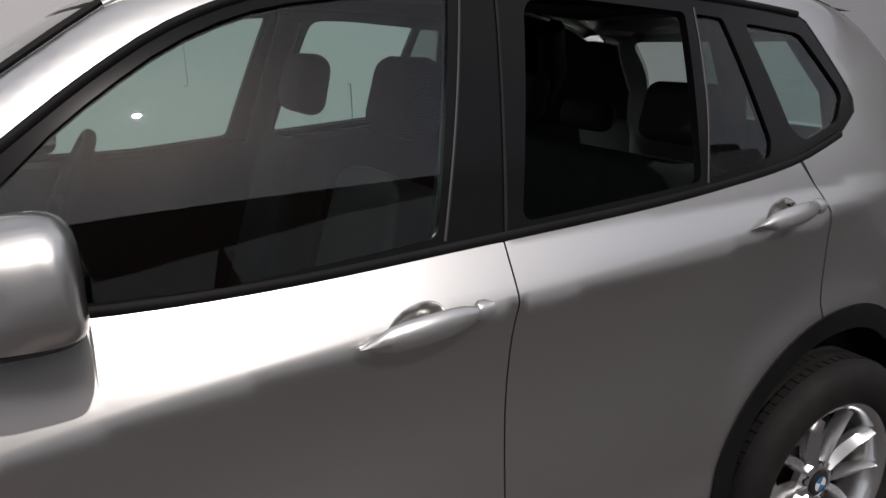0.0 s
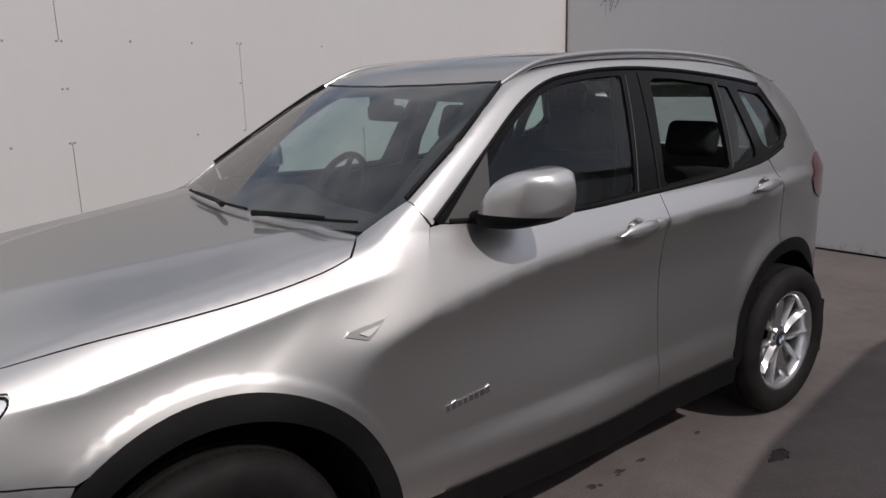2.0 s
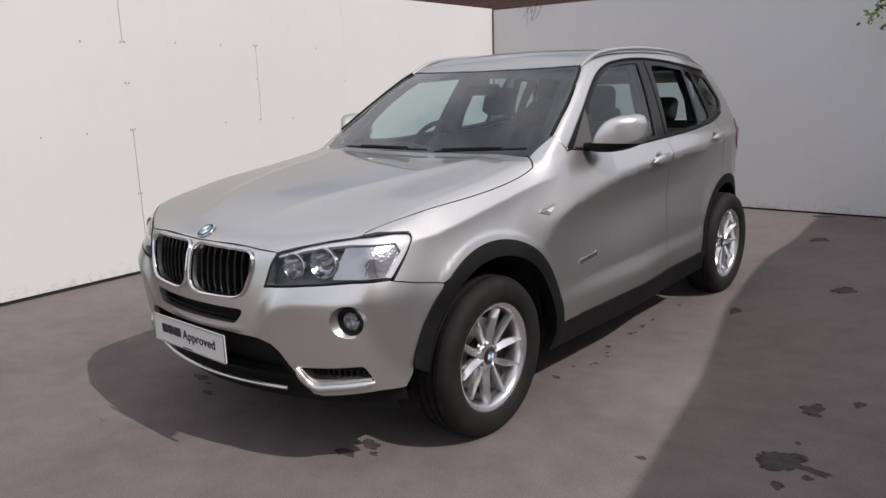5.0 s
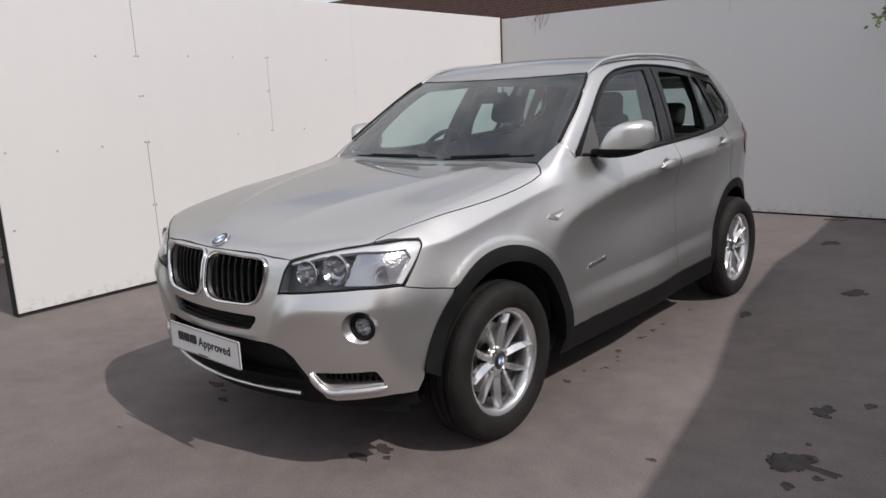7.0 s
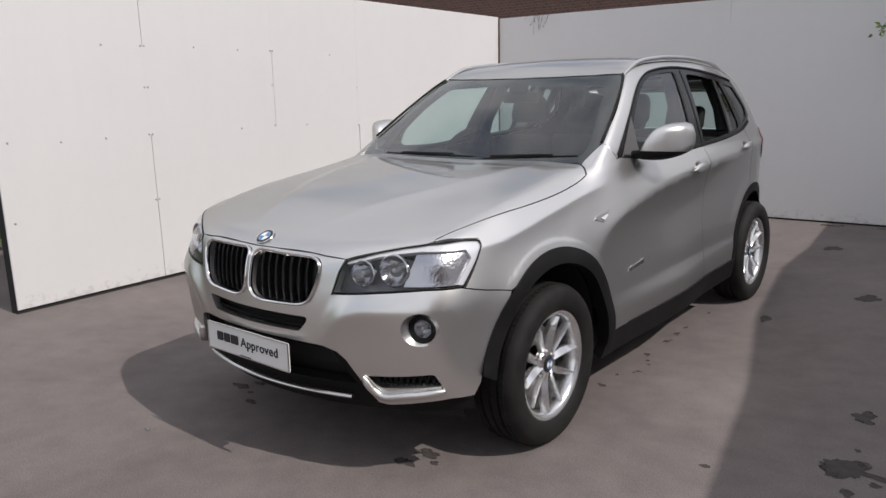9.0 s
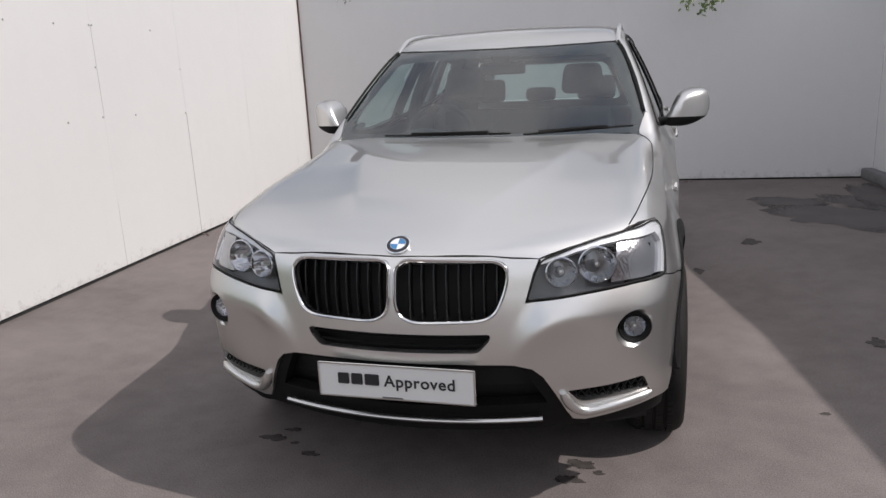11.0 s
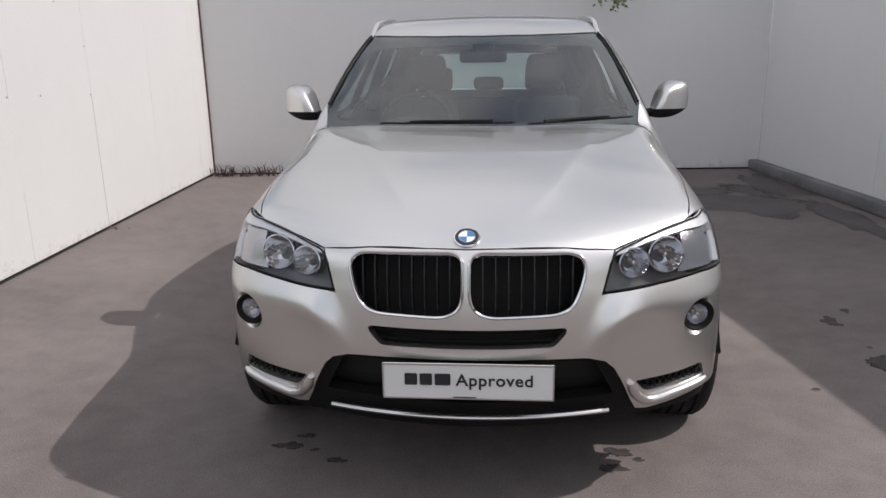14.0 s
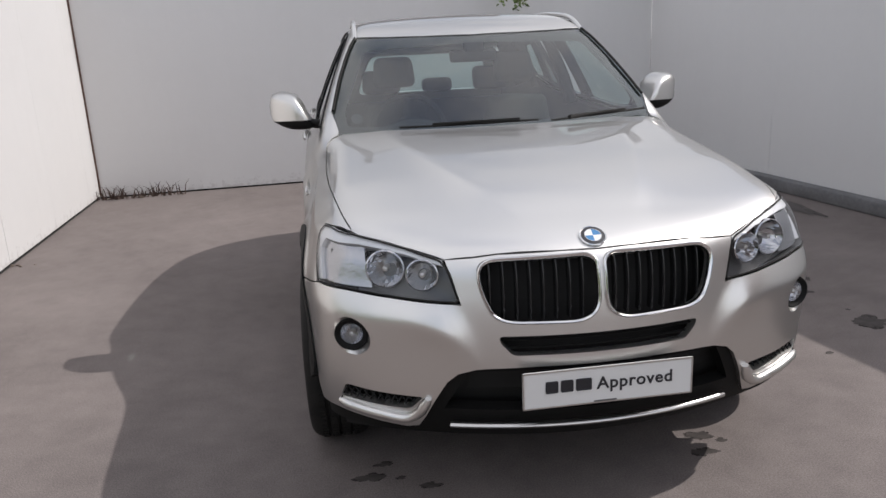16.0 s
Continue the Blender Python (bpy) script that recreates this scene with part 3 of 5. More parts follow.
# drops along the sill, spots ahead of the bumper, spills in the shaded lane
SPOTS = ((0.779, 1.829, 0.014, 0.022), (0.78, 1.688, 0.013, 0.03), (0.795, 1.66, 0.008, 0.01), (0.786, 1.511, 0.016, 0.024), (0.80, 1.545, 0.010, 0.012), (0.787, 1.233, 0.022, 0.020),
         (0.83, 1.146, 0.013, 0.012), (0.86, 1.091, 0.011, 0.010), (0.86, 0.963, 0.016, 0.014), (0.845, 0.935, 0.009, 0.009), (0.787, 0.854, 0.011, 0.012), (0.791, 0.677, 0.024, 0.018), (0.786, 2.219, 0.012, 0.02),
         (-0.73, -0.445, 0.045, 0.026), (-0.675, -0.365, 0.028, 0.016), (-0.62, -0.47, 0.016, 0.010), (-0.52, -0.54, 0.03, 0.018), (0.553, -0.42, 0.045, 0.026), (0.515, -0.535, 0.04, 0.026), (0.62, -0.47, 0.02, 0.012),
         (1.925, 1.042, 0.040, 0.055), (1.955, 0.985, 0.018, 0.02), (2.08, 1.219, 0.022, 0.03), (1.955, 0.475, 0.075, 0.075), (1.905, 0.46, 0.04, 0.03), (2.07, 0.47, 0.06, 0.022), (2.075, 0.401, 0.02, 0.016),
         (2.002, 0.282, 0.024, 0.022), (1.512, 0.168, 0.017, 0.013), (1.968, 0.667, 0.011, 0.012), (1.126, 2.305, 0.03, 0.06), (1.566, 3.19, 0.06, 0.09), (0.99, 4.84, 0.06, 0.09))
for n, (x, y, a, b) in enumerate(SPOTS):
    stain(x, y, a * (0.95 if n < 13 else 1.15), b * (0.95 if n < 13 else 1.15), n, OIL, "dark oil spot soaked into the asphalt", 0.0012 + 0.0001 * (n % 6), 0.8)
for n, (x, y, a, b) in enumerate(((2.4, 4.25, 0.40, 0.42), (2.9, 4.9, 0.35, 0.30), (2.1, 4.9, 0.3, 0.18), (2.95, 5.3, 0.16, 0.5), (3.12, 3.6, 0.12, 0.7))):
    stain(x, y, a * 1.25, b * 1.25, 40 + n, DAMP, "damp dark patch on the asphalt", 0.0032 + 0.0003 * n)

# hedge beyond the open end of the board wall
rng = random.Random(12)
bm = bmesh.new()
for k in range(5200):
    c = Vector((-6.2 + rng.gauss(0, 0.45), rng.uniform(-7.5, 2.5), abs(rng.gauss(0.9, 0.65))))
    q = Euler([rng.uniform(0, 6.28) for _ in range(3)]).to_matrix()
    vs = [bm.verts.new(c + q @ Vector(p) * 0.11) for p in ((0, 0, 0), (0.5, 0.5, 0.1), (0, 1.2, 0), (-0.5, 0.5, 0.1))]
    bm.faces.new((vs[0], vs[1], vs[2])), bm.faces.new((vs[0], vs[2], vs[3]))
tagged(part("hedge", bm, LEAF), "green hedge beyond the end of the board wall", "hedge", kind="stuff")

# dry reddish weeds at the foot of the rear wall
rng = random.Random(31)
for x, y, n in ((-3.30, 5.86, 60), (-2.85, 5.90, 45)):
    bm = bmesh.new()
    for k in range(n):
        c = Vector((rng.gauss(0, 0.16 if n > 20 else 0.05), rng.uniform(-0.05, 0.03), 0))
        lean = Vector((rng.gauss(0, 0.04), rng.gauss(-0.02, 0.03), rng.uniform(0.04, 0.20)))
        w = Vector((0.006, rng.uniform(-0.004, 0.004), 0))
        a, b, m = bm.verts.new(c - w), bm.verts.new(c + w), c + lean * 0.6
        d, e, f = bm.verts.new(m - w * 0.8), bm.verts.new(m + w * 0.8), bm.verts.new(c + lean + Vector((lean.x, lean.y, -0.01)))
        bm.faces.new((a, b, e, d)), bm.faces.new((d, e, f))
    ob = tagged(part("weed_tuft", bm, WEED), "tuft of dry reddish-brown weeds at the wall foot", "weeds", "weeds at the wall foot", "stuff")
    ob.location = (x, y, 0)

# unseen, added: a taller plain block past the shaded wall, lower than the sun
# it darkens what the side glass and flank mirror
bm = box(bmesh.new(), (8.6, -9.0, 0), (14.0, 14.0, 6.5))
tagged(part("mirrored_block", bm, BRICK), "unseen plain brick block beyond the shaded wall, added for reflections", "building")

# ---- the car: one smooth body surface, trimmed into panels ----
car = tagged(new("car"), "silver-beige estate off-roader with black wheel-arch trim, parked on asphalt", "car")
car.location, car.scale, car.rotation_euler = (-0.007, 0, 0), (1.015, 1, 1), (0, 0, radians(0.2))

crease = spl([-0.3, 0.43, 0.70, 1.0, 1.4, 1.75, 2.3, 2.65, 3.0, 3.5], [0.80, 0.855, 0.935, 0.992, 1.032, 1.052, 1.078, 1.095, 1.11, 1.12])
rise = spl([0.2, 0.66, 1.0, 1.5, 2.3], [0.40, 0.43, 0.51, 0.60, 0.62])
flank = spl([-0.9, -0.6, -0.35, 0.0, 0.5, 1.0, 1.8, 2.5, 3.0, 3.3, 3.6, 3.8], [0.805, 0.866, 0.893, 0.905, 0.910, 0.914, 0.914, 0.903, 0.858, 0.796, 0.705, 0.63])
hollow = spl([-0.2, 0.36, 0.5, 0.8, 1.3, 2.0, 2.35, 2.8], [0.0, 0.005, 0.013, 0.022, 0.031, 0.035, 0.026, 0.009])
BELT = 1.15
HUB_F, HUB_R, HUB_Z = 0.0, 2.74, 0.345


soften = spl([0.15, 0.36, 0.46, 0.60, 0.72, 1.0], [0.13, 0.075, 0.026, 0.013, 0.010, 0.009])


def low_side(y, z):
    dz = z - crease(y)
    e = soften(y)
    up, dn = 0.5 * (dz + np.sqrt(dz**2 + e * e)), 0.5 * (-dz + np.sqrt(dz**2 + e * e))
    h = hollow(y)
    x = flank(y) - rise(y) * (up - 0.25 * e * sstep((z - 0.60) / 0.20)) - h * (1 - np.exp(-dn / 0.075)) - 0.03 * dn * sstep(h / 0.006)
    fore = 1 - sstep((y - 1.3) / 0.6)
    x = x + (0.75 * h + 0.003 + 0.65 * h * fore) * sstep((0.88 - z) / 0.42) + (0.40 + 0.35 * fore) * h * sstep((0.55 - z) / 0.12) - 0.35 * np.maximum(0.36 - z, 0) ** 1.3
    for hy in (HUB_F, HUB_R):
        r = np.hypot(y - hy, z - HUB_Z)
        x = x + 0.011 * np.exp(-((r - 0.47) / 0.075) ** 2) * sstep((y - hy + 0.52) / 0.25)
    # soft fold along the wing, and a raised lip round the wheel opening
    below = wing_line(y) - z
    above = 0.5 * (np.sqrt(below**2 + 0.006**2) - below)
    below = above + below
    x = x - 0.40 * above * sstep((y + 0.62) / 0.30) * (1 - sstep((y - 0.36) / 0.26))
    x = x - 0.014 * (1 - np.exp(-below / 0.045)) * np.exp(-(below / 0.16) ** 2) * sstep((y + 0.50) / 0.22) * (1 - sstep((y - 0.36) / 0.28))
    r = np.hypot(y - 0.018, z - 0.349)
    return x + 0.0028 * sstep((0.545 - r) / 0.022) * sstep((z - 0.55) / 0.12) * sstep((y + 0.36) / 0.08)


wing_line = spl([-0.50, -0.40, -0.27, -0.17, 0.03, 0.27, 0.38, 0.66], [0.918, 0.922, 0.929, 0.944, 0.976, 1.013, 1.032, 1.068])


def side_x(y, z):
    d = np.maximum(z - BELT, 0)
    return low_side(y, np.minimum(z, BELT)) - 0.36 * d - 0.20 * d**2


nose_z = spl([0.2, 0.26, 0.34, 0.45, 0.55, 0.65, 0.8, 0.9, 1.0, 1.1], [0.13, 0.09, 0.05, 0.012, -0.003, -0.006, 0.006, 0.026, 0.10, 0.2])


nose_fold = spl([0.28, 0.35, 0.40, 0.46, 0.53, 0.62, 0.75, 0.92], [0.54, 0.566, 0.622, 0.675, 0.706, 0.719, 0.724, 0.745])


def nose_y(x, z):
    x = np.abs(x)
    dz = z - nose_fold(x)
    up, dn = 0.5 * (dz + np.sqrt(dz**2 + 0.026**2)), 0.5 * (-dz + np.sqrt(dz**2 + 0.026**2))
    ledge = 1 - up / 0.105
    ledge = 0.5 * (ledge + np.sqrt(ledge**2 + 0.05)) * np.exp(-dn / 0.06)
    return -0.872 + 0.36 * x * x + 0.06 * np.maximum(x - 0.5, 0) ** 2 + nose_z(z) - 0.018 * sstep((0.76 - z) / 0.12) * sstep((x - 0.48) / 0.22) - 0.050 * ledge * sstep((x - 0.33) / 0.17)


hood_z = spl([-1.0, -0.86, -0.8, -0.6, -0.3, 0.0, 0.3, 0.55, 0.9], [0.84, 0.912, 0.942, 1.0, 1.062, 1.104, 1.135, 1.158, 1.175])
hood_drop = spl([-0.9, -0.55, -0.3, 0.0, 0.3, 0.6], [0.03, 0.035, 0.045, 0.042, 0.03, 0.0])


hood_ridge = spl([-0.8, -0.65, -0.5, -0.3, 0.0, 0.3, 0.55], [0.13, 0.185, 0.25, 0.325, 0.42, 0.49, 0.55])


def hood_h(x, y):
    x = np.abs(x)
    ridge = hood_ridge(y)
    out = 0.5 * (x - ridge + np.sqrt((x - ridge) ** 2 + 0.007**2))
    rise_ = sstep((y + 0.78) / 0.40)
    step = 0.022 * rise_ * (1 - 0.62 * sstep((y - 0.05) / 0.42)) * (1 - np.exp(-out / 0.085))
    far = sstep((y + 0.52) / 0.36)
    return hood_z(y) - hood_drop(y) * (0.26 - 0.15 * far) * (x / 0.76) ** 2.6 + 0.014 * rise_ - step - 0.010


def body(x, y, z):
    x = np.abs(x)
    f = smax(x - side_x(y, z), nose_y(x, z) - y, 0.10)
    return smax(f, z - hood_h(x, y), 0.056 - 0.011 * sstep((y + 0.52) / 0.36))


roof_z = spl([0.9, 1.15, 1.4, 1.7, 2.1, 2.6, 3.0, 3.3, 3.6], [1.518, 1.610, 1.668, 1.696, 1.697, 1.670, 1.624, 1.57, 1.48])


def roof_h(x, y):
    return roof_z(y) - 0.020 * (np.abs(x) / 0.6) ** 2


def screen_y(x, z):
    return 0.435 + 0.17 * x * x + 1.555 * (z - 1.15)


tail_z = spl([0.2, 0.5, 0.8, 1.1, 1.3, 1.6], [3.55, 3.66, 3.66, 3.60, 3.50, 3.24])


def cabin(x, y, z):
    x = np.abs(x)
    f = smax(x - side_x(y, z), (screen_y(x, z) - y) * 0.53, 0.03)
    f = smax(f, z - roof_h(x, y), 0.045)
    return smax(f, y - tail_z(z) + 0.25 * x * x, 0.20)


def p3(x, y, z):
    return np.stack(np.broadcast_arrays(x, y, z), -1).astype(float)


# ways to lay a flat outline onto the body
def on_side(field):
    return lambda y, z: p3(solve(lambda x: field(x, y, z), 0 * y + 0.05, 0 * y + 1.3), y, z)


def on_top(field, lo=0.6, hi=2.0):
    return lambda x, y: p3(x, y, solve(lambda z: field(x, y, z), 0 * x + lo, 0 * x + hi))


RAY_Y, RAY_S = 0.25, 1.1


def on_nose(a, z):
    s, c = np.sin(a / RAY_S), np.cos(a / RAY_S)
    r = solve(lambda r: body(r * s, RAY_Y - r * c, z), 0 * a + 0.1, 0 * a + 2.2)
    return p3(r * s, RAY_Y - r * c, z)


def nose_at(x, z):
    """From a place seen from ahead to the nose's own coordinates."""
    x = np.asarray(x, float)
    y = -solve(lambda v: body(x, -v, z), 0 * x - 0.3, 0 * x + 1.2)
    return float(RAY_S * np.arctan2(x, RAY_Y - y)), float(z)


def nose_side(y, z):
    x = solve(lambda v: body(v, y, z), 0.05, 1.3)
    return float(RAY_S * np.arctan2(x, RAY_Y - y)), float(z)


SX, SZ = 0.30, 0.80


def on_section(field):
    def f(y, a):
        c, s = np.cos(a), np.sin(a)
        r = solve(lambda r: field(SX + r * c, y, SZ + r * s), 0 * y + 0.02, 0 * y + 1.3)
        return p3(SX + r * c, y, SZ + r * s)
    return f


def section_side(field, y, z):
    x = float(solve(lambda v: field(v, y, z), 0.05, 1.3))
    return y, math.atan2(z - SZ, x - SX)


def section_top(field, x, y):
    z = float(solve(lambda v: field(x, y, v), 0.6, 2.0))
    return y, math.atan2(z - SZ, x - SX)


def arc(cy, cz, r, a0, a1, n=24):
    return [(cy + r * math.cos(radians(a0 + (a1 - a0) * k / n)), cz + r * math.sin(radians(a0 + (a1 - a0) * k / n))) for k in range(n + 1)]


body_side, cabin_side = on_side(body), on_side(cabin)
GAP = 0.0018
ARCH_F, ARCH_R = 0.497, 0.445
AF_Y, AF_Z, AR_Y, AR_Z = 0.018, 0.349, 2.758, 0.382          # centres of the wheel openings
seam_f = spl([0.30, 0.42, 0.80, 0.95, 1.06, 1.168], [0.690, 0.672, 0.655, 0.662, 0.688, 0.733])       # fender to front door
seam_b = spl([0.30, 0.42, 0.80, 1.0, 1.08, 1.15], [1.748, 1.752, 1.768, 1.776, 1.779, 1.781])          # front to rear door
belt = spl([0.7, 1.2, 1.78, 2.33, 2.59, 2.80], [1.168, 1.136, 1.150, 1.180, 1.207, 1.255])
SILL = 0.364

# hood
hood_side_x = spl([-0.60, -0.55, -0.3, 0.0, 0.3, 0.55, 0.62], [0.695, 0.712, 0.755, 0.782, 0.788, 0.775, 0.765])
front_edge = [(x, -float(solve(lambda v: body(x, -v, z), -0.2, 1.2))) for x, z in ((0.0, 0.9095), (0.12, 0.911), (0.30, 0.9105), (0.37, 0.9045), (0.45, 0.898), (0.56, 0.9285), (0.633, 0.9445), (0.690, 0.953))]
front_edge += [(0.712, -0.556)]
side_edge = [(float(hood_side_x(y)) - GAP, y) for y in np.linspace(-0.54, 0.47, 23)]
rear_edge = [(0.762, 0.493), (0.733, 0.518), (0.705, 0.540), (0.6, 0.535), (0.4, 0.500), (0.2, 0.480), (0.0, 0.474)]
half = front_edge + side_edge + rear_edge
outline = half + [(-x, y) for x, y in half[-2:0:-1]]
hood_top = on_top(body)
RIDGES = [[(s * (float(hood_ridge(y)) + d), y) for y in np.arange(-0.62, 0.40, 0.022)] for s in (1, -1) for d in (-0.026, -0.013, -0.004, 0.004, 0.013, 0.026)]
part("hood", sheet("hood", hood_top, outline, step=0.028, flange=0.02, lines=RIDGES), PAINT, car, "silver-beige bonnet with two raised ridges")


def both(name, f, outline, mat, holes=(), parent=None, label="", right=True, **kw):
    """A panel on the car's left side, and its mirror image on the right."""
    made = [part(name, sheet(name, f, outline, holes, **kw), mat, parent or car, label)]
    if right:
        made.append(part(name, sheet(name, f, outline, holes, mirror=True, **kw), mat, parent or car, label))
    return made


# front fenders


def whole(x, y, z):
    """Bonnet and cabin together."""
    return -smax(-body(x, y, z), -cabin(x, y, z), 0.012)


whole_side = on_side(whole)
sec_body, sec_cabin, sec_whole = on_section(body), on_section(cabin), on_section(whole)
lamp_a = (0.708, -float(solve(lambda v: body(0.708, -v, 0.953), -0.2, 1.2)))
lamp_b = (float(solve(lambda v: body(v, -0.46, 0.958), 0.05, 1.3)), -0.46)
by_lamp = [section_top(body, lamp_a[0] + (lamp_b[0] - lamp_a[0]) * k, lamp_a[1] + (lamp_b[1] - lamp_a[1]) * k + 0.006) for k in (0.15, 0.5, 0.85)]
top = [section_top(body, float(hood_side_x(y)) + GAP, y) for y in np.linspace(0.475, lamp_a[1] + 0.022, 22)]
lamp_back = [section_side(body, y, z) for y, z in ((-0.389, 0.945), (-0.431, 0.893), (-0.526, 0.796))]
low = [section_side(body, y, z) for y, z in ((-0.43, 0.772), (-0.303, 0.7465))]
ring = [section_side(body, y, z) for y, z in arc(AF_Y, AF_Z, ARCH_F, 127, 8, 26)]
foot = [section_side(body, y, z) for y, z in ((0.515, 0.364), (0.66, 0.364))]
back = [section_side(whole, float(seam_f(z)) - GAP, z) for z in np.linspace(0.372, 1.163, 20)]
by_screen = [section_top(whole, x, y) for x, y in ((0.752, 0.690), (0.738, 0.62), (0.728, 0.560), (0.731, 0.527), (0.764, 0.501))]
outline = top + by_lamp + [section_side(body, -0.392, 0.956)] + lamp_back + low + ring[1:] + foot + back + by_screen
WING = [[section_side(body, y, float(wing_line(y)) + d) for y in np.arange(-0.20, 0.63, 0.02)] for d in (-0.022, -0.010, -0.003, 0.004, 0.014)]
WING += [[section_side(body, y, z) for y, z in arc(0.018, 0.349, r, 116, 20, 54)] for r in (0.520, 0.536, 0.552)]
both("fender", sec_whole, outline, PAINT, label="silver front wing", step=0.022, flange=0.015, lines=WING)

# doors
def grip(yc, zc):
    """The outline of a handle's hollow."""
    return rounded([(yc - 0.072, zc - 0.004), (yc - 0.035, zc + 0.030), (yc + 0.028, zc + 0.042), (yc + 0.056, zc + 0.018), (yc + 0.03, zc - 0.020), (yc - 0.04, zc - 0.024)], 0.03)


GRIPS = {"front_door": (1.585, 1.045), "rear_door": (2.485, 1.102)}
CREASE_LINES = [[(y, float(crease(y)) + d) for y in np.arange(0.66, 2.72, 0.013)] for d in (-0.021, -0.0135, -0.0065, 0.0, 0.0065, 0.0135)]
for name, a, b in (("front_door", seam_f, seam_b), ("rear_door", seam_b, None)):
    if b is not None:
        rim = [(float(a(z)) + GAP, z) for z in np.linspace(1.160, SILL, 20)] + [(float(b(z)) - GAP, z) for z in np.linspace(SILL, 1.148, 20)]
        rim += [(y, float(belt(y))) for y in np.linspace(1.74, 0.77, 16)]
    else:
        rim = [(float(a(z)) + GAP, z) for z in np.linspace(1.148, SILL, 20)]
        rim += [(2.300, SILL)] + arc(AR_Y, AR_Z, ARCH_R, 174, 101, 16)
        rim += [(2.660, 0.86), (2.661, 0.95), (2.652, 1.06), (2.625, 1.14), (2.588, 1.205)]
        rim += [(y, float(belt(y))) for y in np.linspace(2.55, 1.80, 12)]
    doors = both(name, cabin_side, rim, PAINT, [grip(*GRIPS[name])], label="silver door with a sharp shoulder crease", step=0.018, flange=0.015, lines=CREASE_LINES)
    if name == "front_door":
        front_doors = doors
    else:
        rear_doors = doors

# pillars, roof frame and rear quarter in one pressing
up_screen = [section_top(cabin, x, y) for x, y in ((0.754, 0.694), (0.733, 0.80), (0.710, 0.92), (0.678, 1.03), (0.645, 1.13), (0.620, 1.195))]
roof_edge = [section_top(cabin, 0.60, y) for y in np.linspace(1.25, 3.12, 30)]
rear_down = [section_side(cabin, y, z) for y, z in ((3.22, 1.45), (3.36, 1.25), (3.42, 1.05), (3.44, 0.80), (3.44, 0.62))]
arch_r = [section_side(cabin, y, z) for y, z in arc(AR_Y, AR_Z, ARCH_R, 32, 100, 16)]
door_up = [section_side(cabin, y, z) for y, z in ((2.665, 0.86), (2.666, 0.95), (2.657, 1.06), (2.630, 1.14), (2.596, 1.212))]
DLO_UP = [(0.752, 1.177), (0.883, 1.270), (1.021, 1.366), (1.163, 1.463), (1.276, 1.527), (1.392, 1.570), (1.585, 1.599), (1.84, 1.611),
          (2.115, 1.600), (2.375, 1.576), (2.636, 1.545), (2.742, 1.529)]
dlo_up = smooth_line(DLO_UP, 44)
dlo_back = [(2.768, 1.513), (2.810, 1.43), (2.848, 1.357), (2.856, 1.327), (2.846, 1.297), (2.775, 1.258)]
outline = up_screen + roof_edge + rear_down + arch_r + door_up
outline += [section_side(cabin, y, z) for y, z in dlo_back[::-1]] + [section_side(cabin, y, z) for y, z in dlo_up[::-1]]
outline += [section_side(cabin, y, z) for y, z in ((0.744, 1.166), (0.738, 1.168))]
both("side_frame", sec_cabin, outline, PAINT, label="silver windscreen pillar, roof frame and rear quarter", step=0.026, flange=0.015)
both("side_lining", sec_cabin, outline, LINER, step=0.05, flange=0.0, off=-0.022)

# roof skin between the rails, and the tailgate
cabin_top = on_top(cabin, 1.2, 2.0)
edge = [(0.597, y) for y in np.linspace(1.245, 3.10, 20)]
head = [(0.0, 1.122), (0.25, 1.137), (0.45, 1.170), (0.59, 1.212)]
tail = [(0.4, 3.19), (0.0, 3.21)]
half = head + edge + tail
part("roof", sheet("roof", cabin_top, half + [(-x, y) for x, y in half[-2:0:-1]], step=0.04, flange=0.02), PAINT, car, "silver roof skin")


def tail_face(x, z):
    return p3(x, solve(lambda y: cabin(x, y, z), 0 * x + 1.0, 0 * x + 4.0), z)


gate = [(-0.72, 0.75), (0.72, 0.75), (0.72, 1.15), (0.50, 1.56), (-0.50, 1.56), (-0.72, 1.15)]
pane = rounded([(-0.56, 1.16), (0.56, 1.16), (0.44, 1.47), (-0.44, 1.47)], 0.06)
tailgate = part("tailgate", sheet("tailgate", tail_face, gate, [pane], step=0.05, flange=0.02), PAINT, car)
part("rear_window", sheet("rear_window", tail_face, pane, step=0.08, flange=0, off=-0.004), GLASS, tailgate)
part("rear_bumper", sheet("rear_bumper", tail_face, [(-0.78, 0.32), (0.78, 0.32), (0.80, 0.74), (-0.80, 0.74)], step=0.06, flange=0.02), PAINT, car)
both("rear_bumper_corner", cabin_side, [(3.10, 0.36), (3.46, 0.40), (3.44, 0.615), (3.145, 0.615)], BLACK, step=0.04, flange=0.02)

# tail lamps wrap round the rear corners
lamp = smooth_line([(3.00, 1.075), (3.05, 1.15), (3.12, 1.18), (3.38, 1.17)], 14) + [(3.41, 0.98)] + smooth_line([(3.20, 0.965), (3.07, 1.01), (3.00, 1.075)], 10)[:-1]
both("tail_lamp", cabin_side, lamp, RED, label="red tail lamp", step=0.03, flange=0.02, off=0.006)

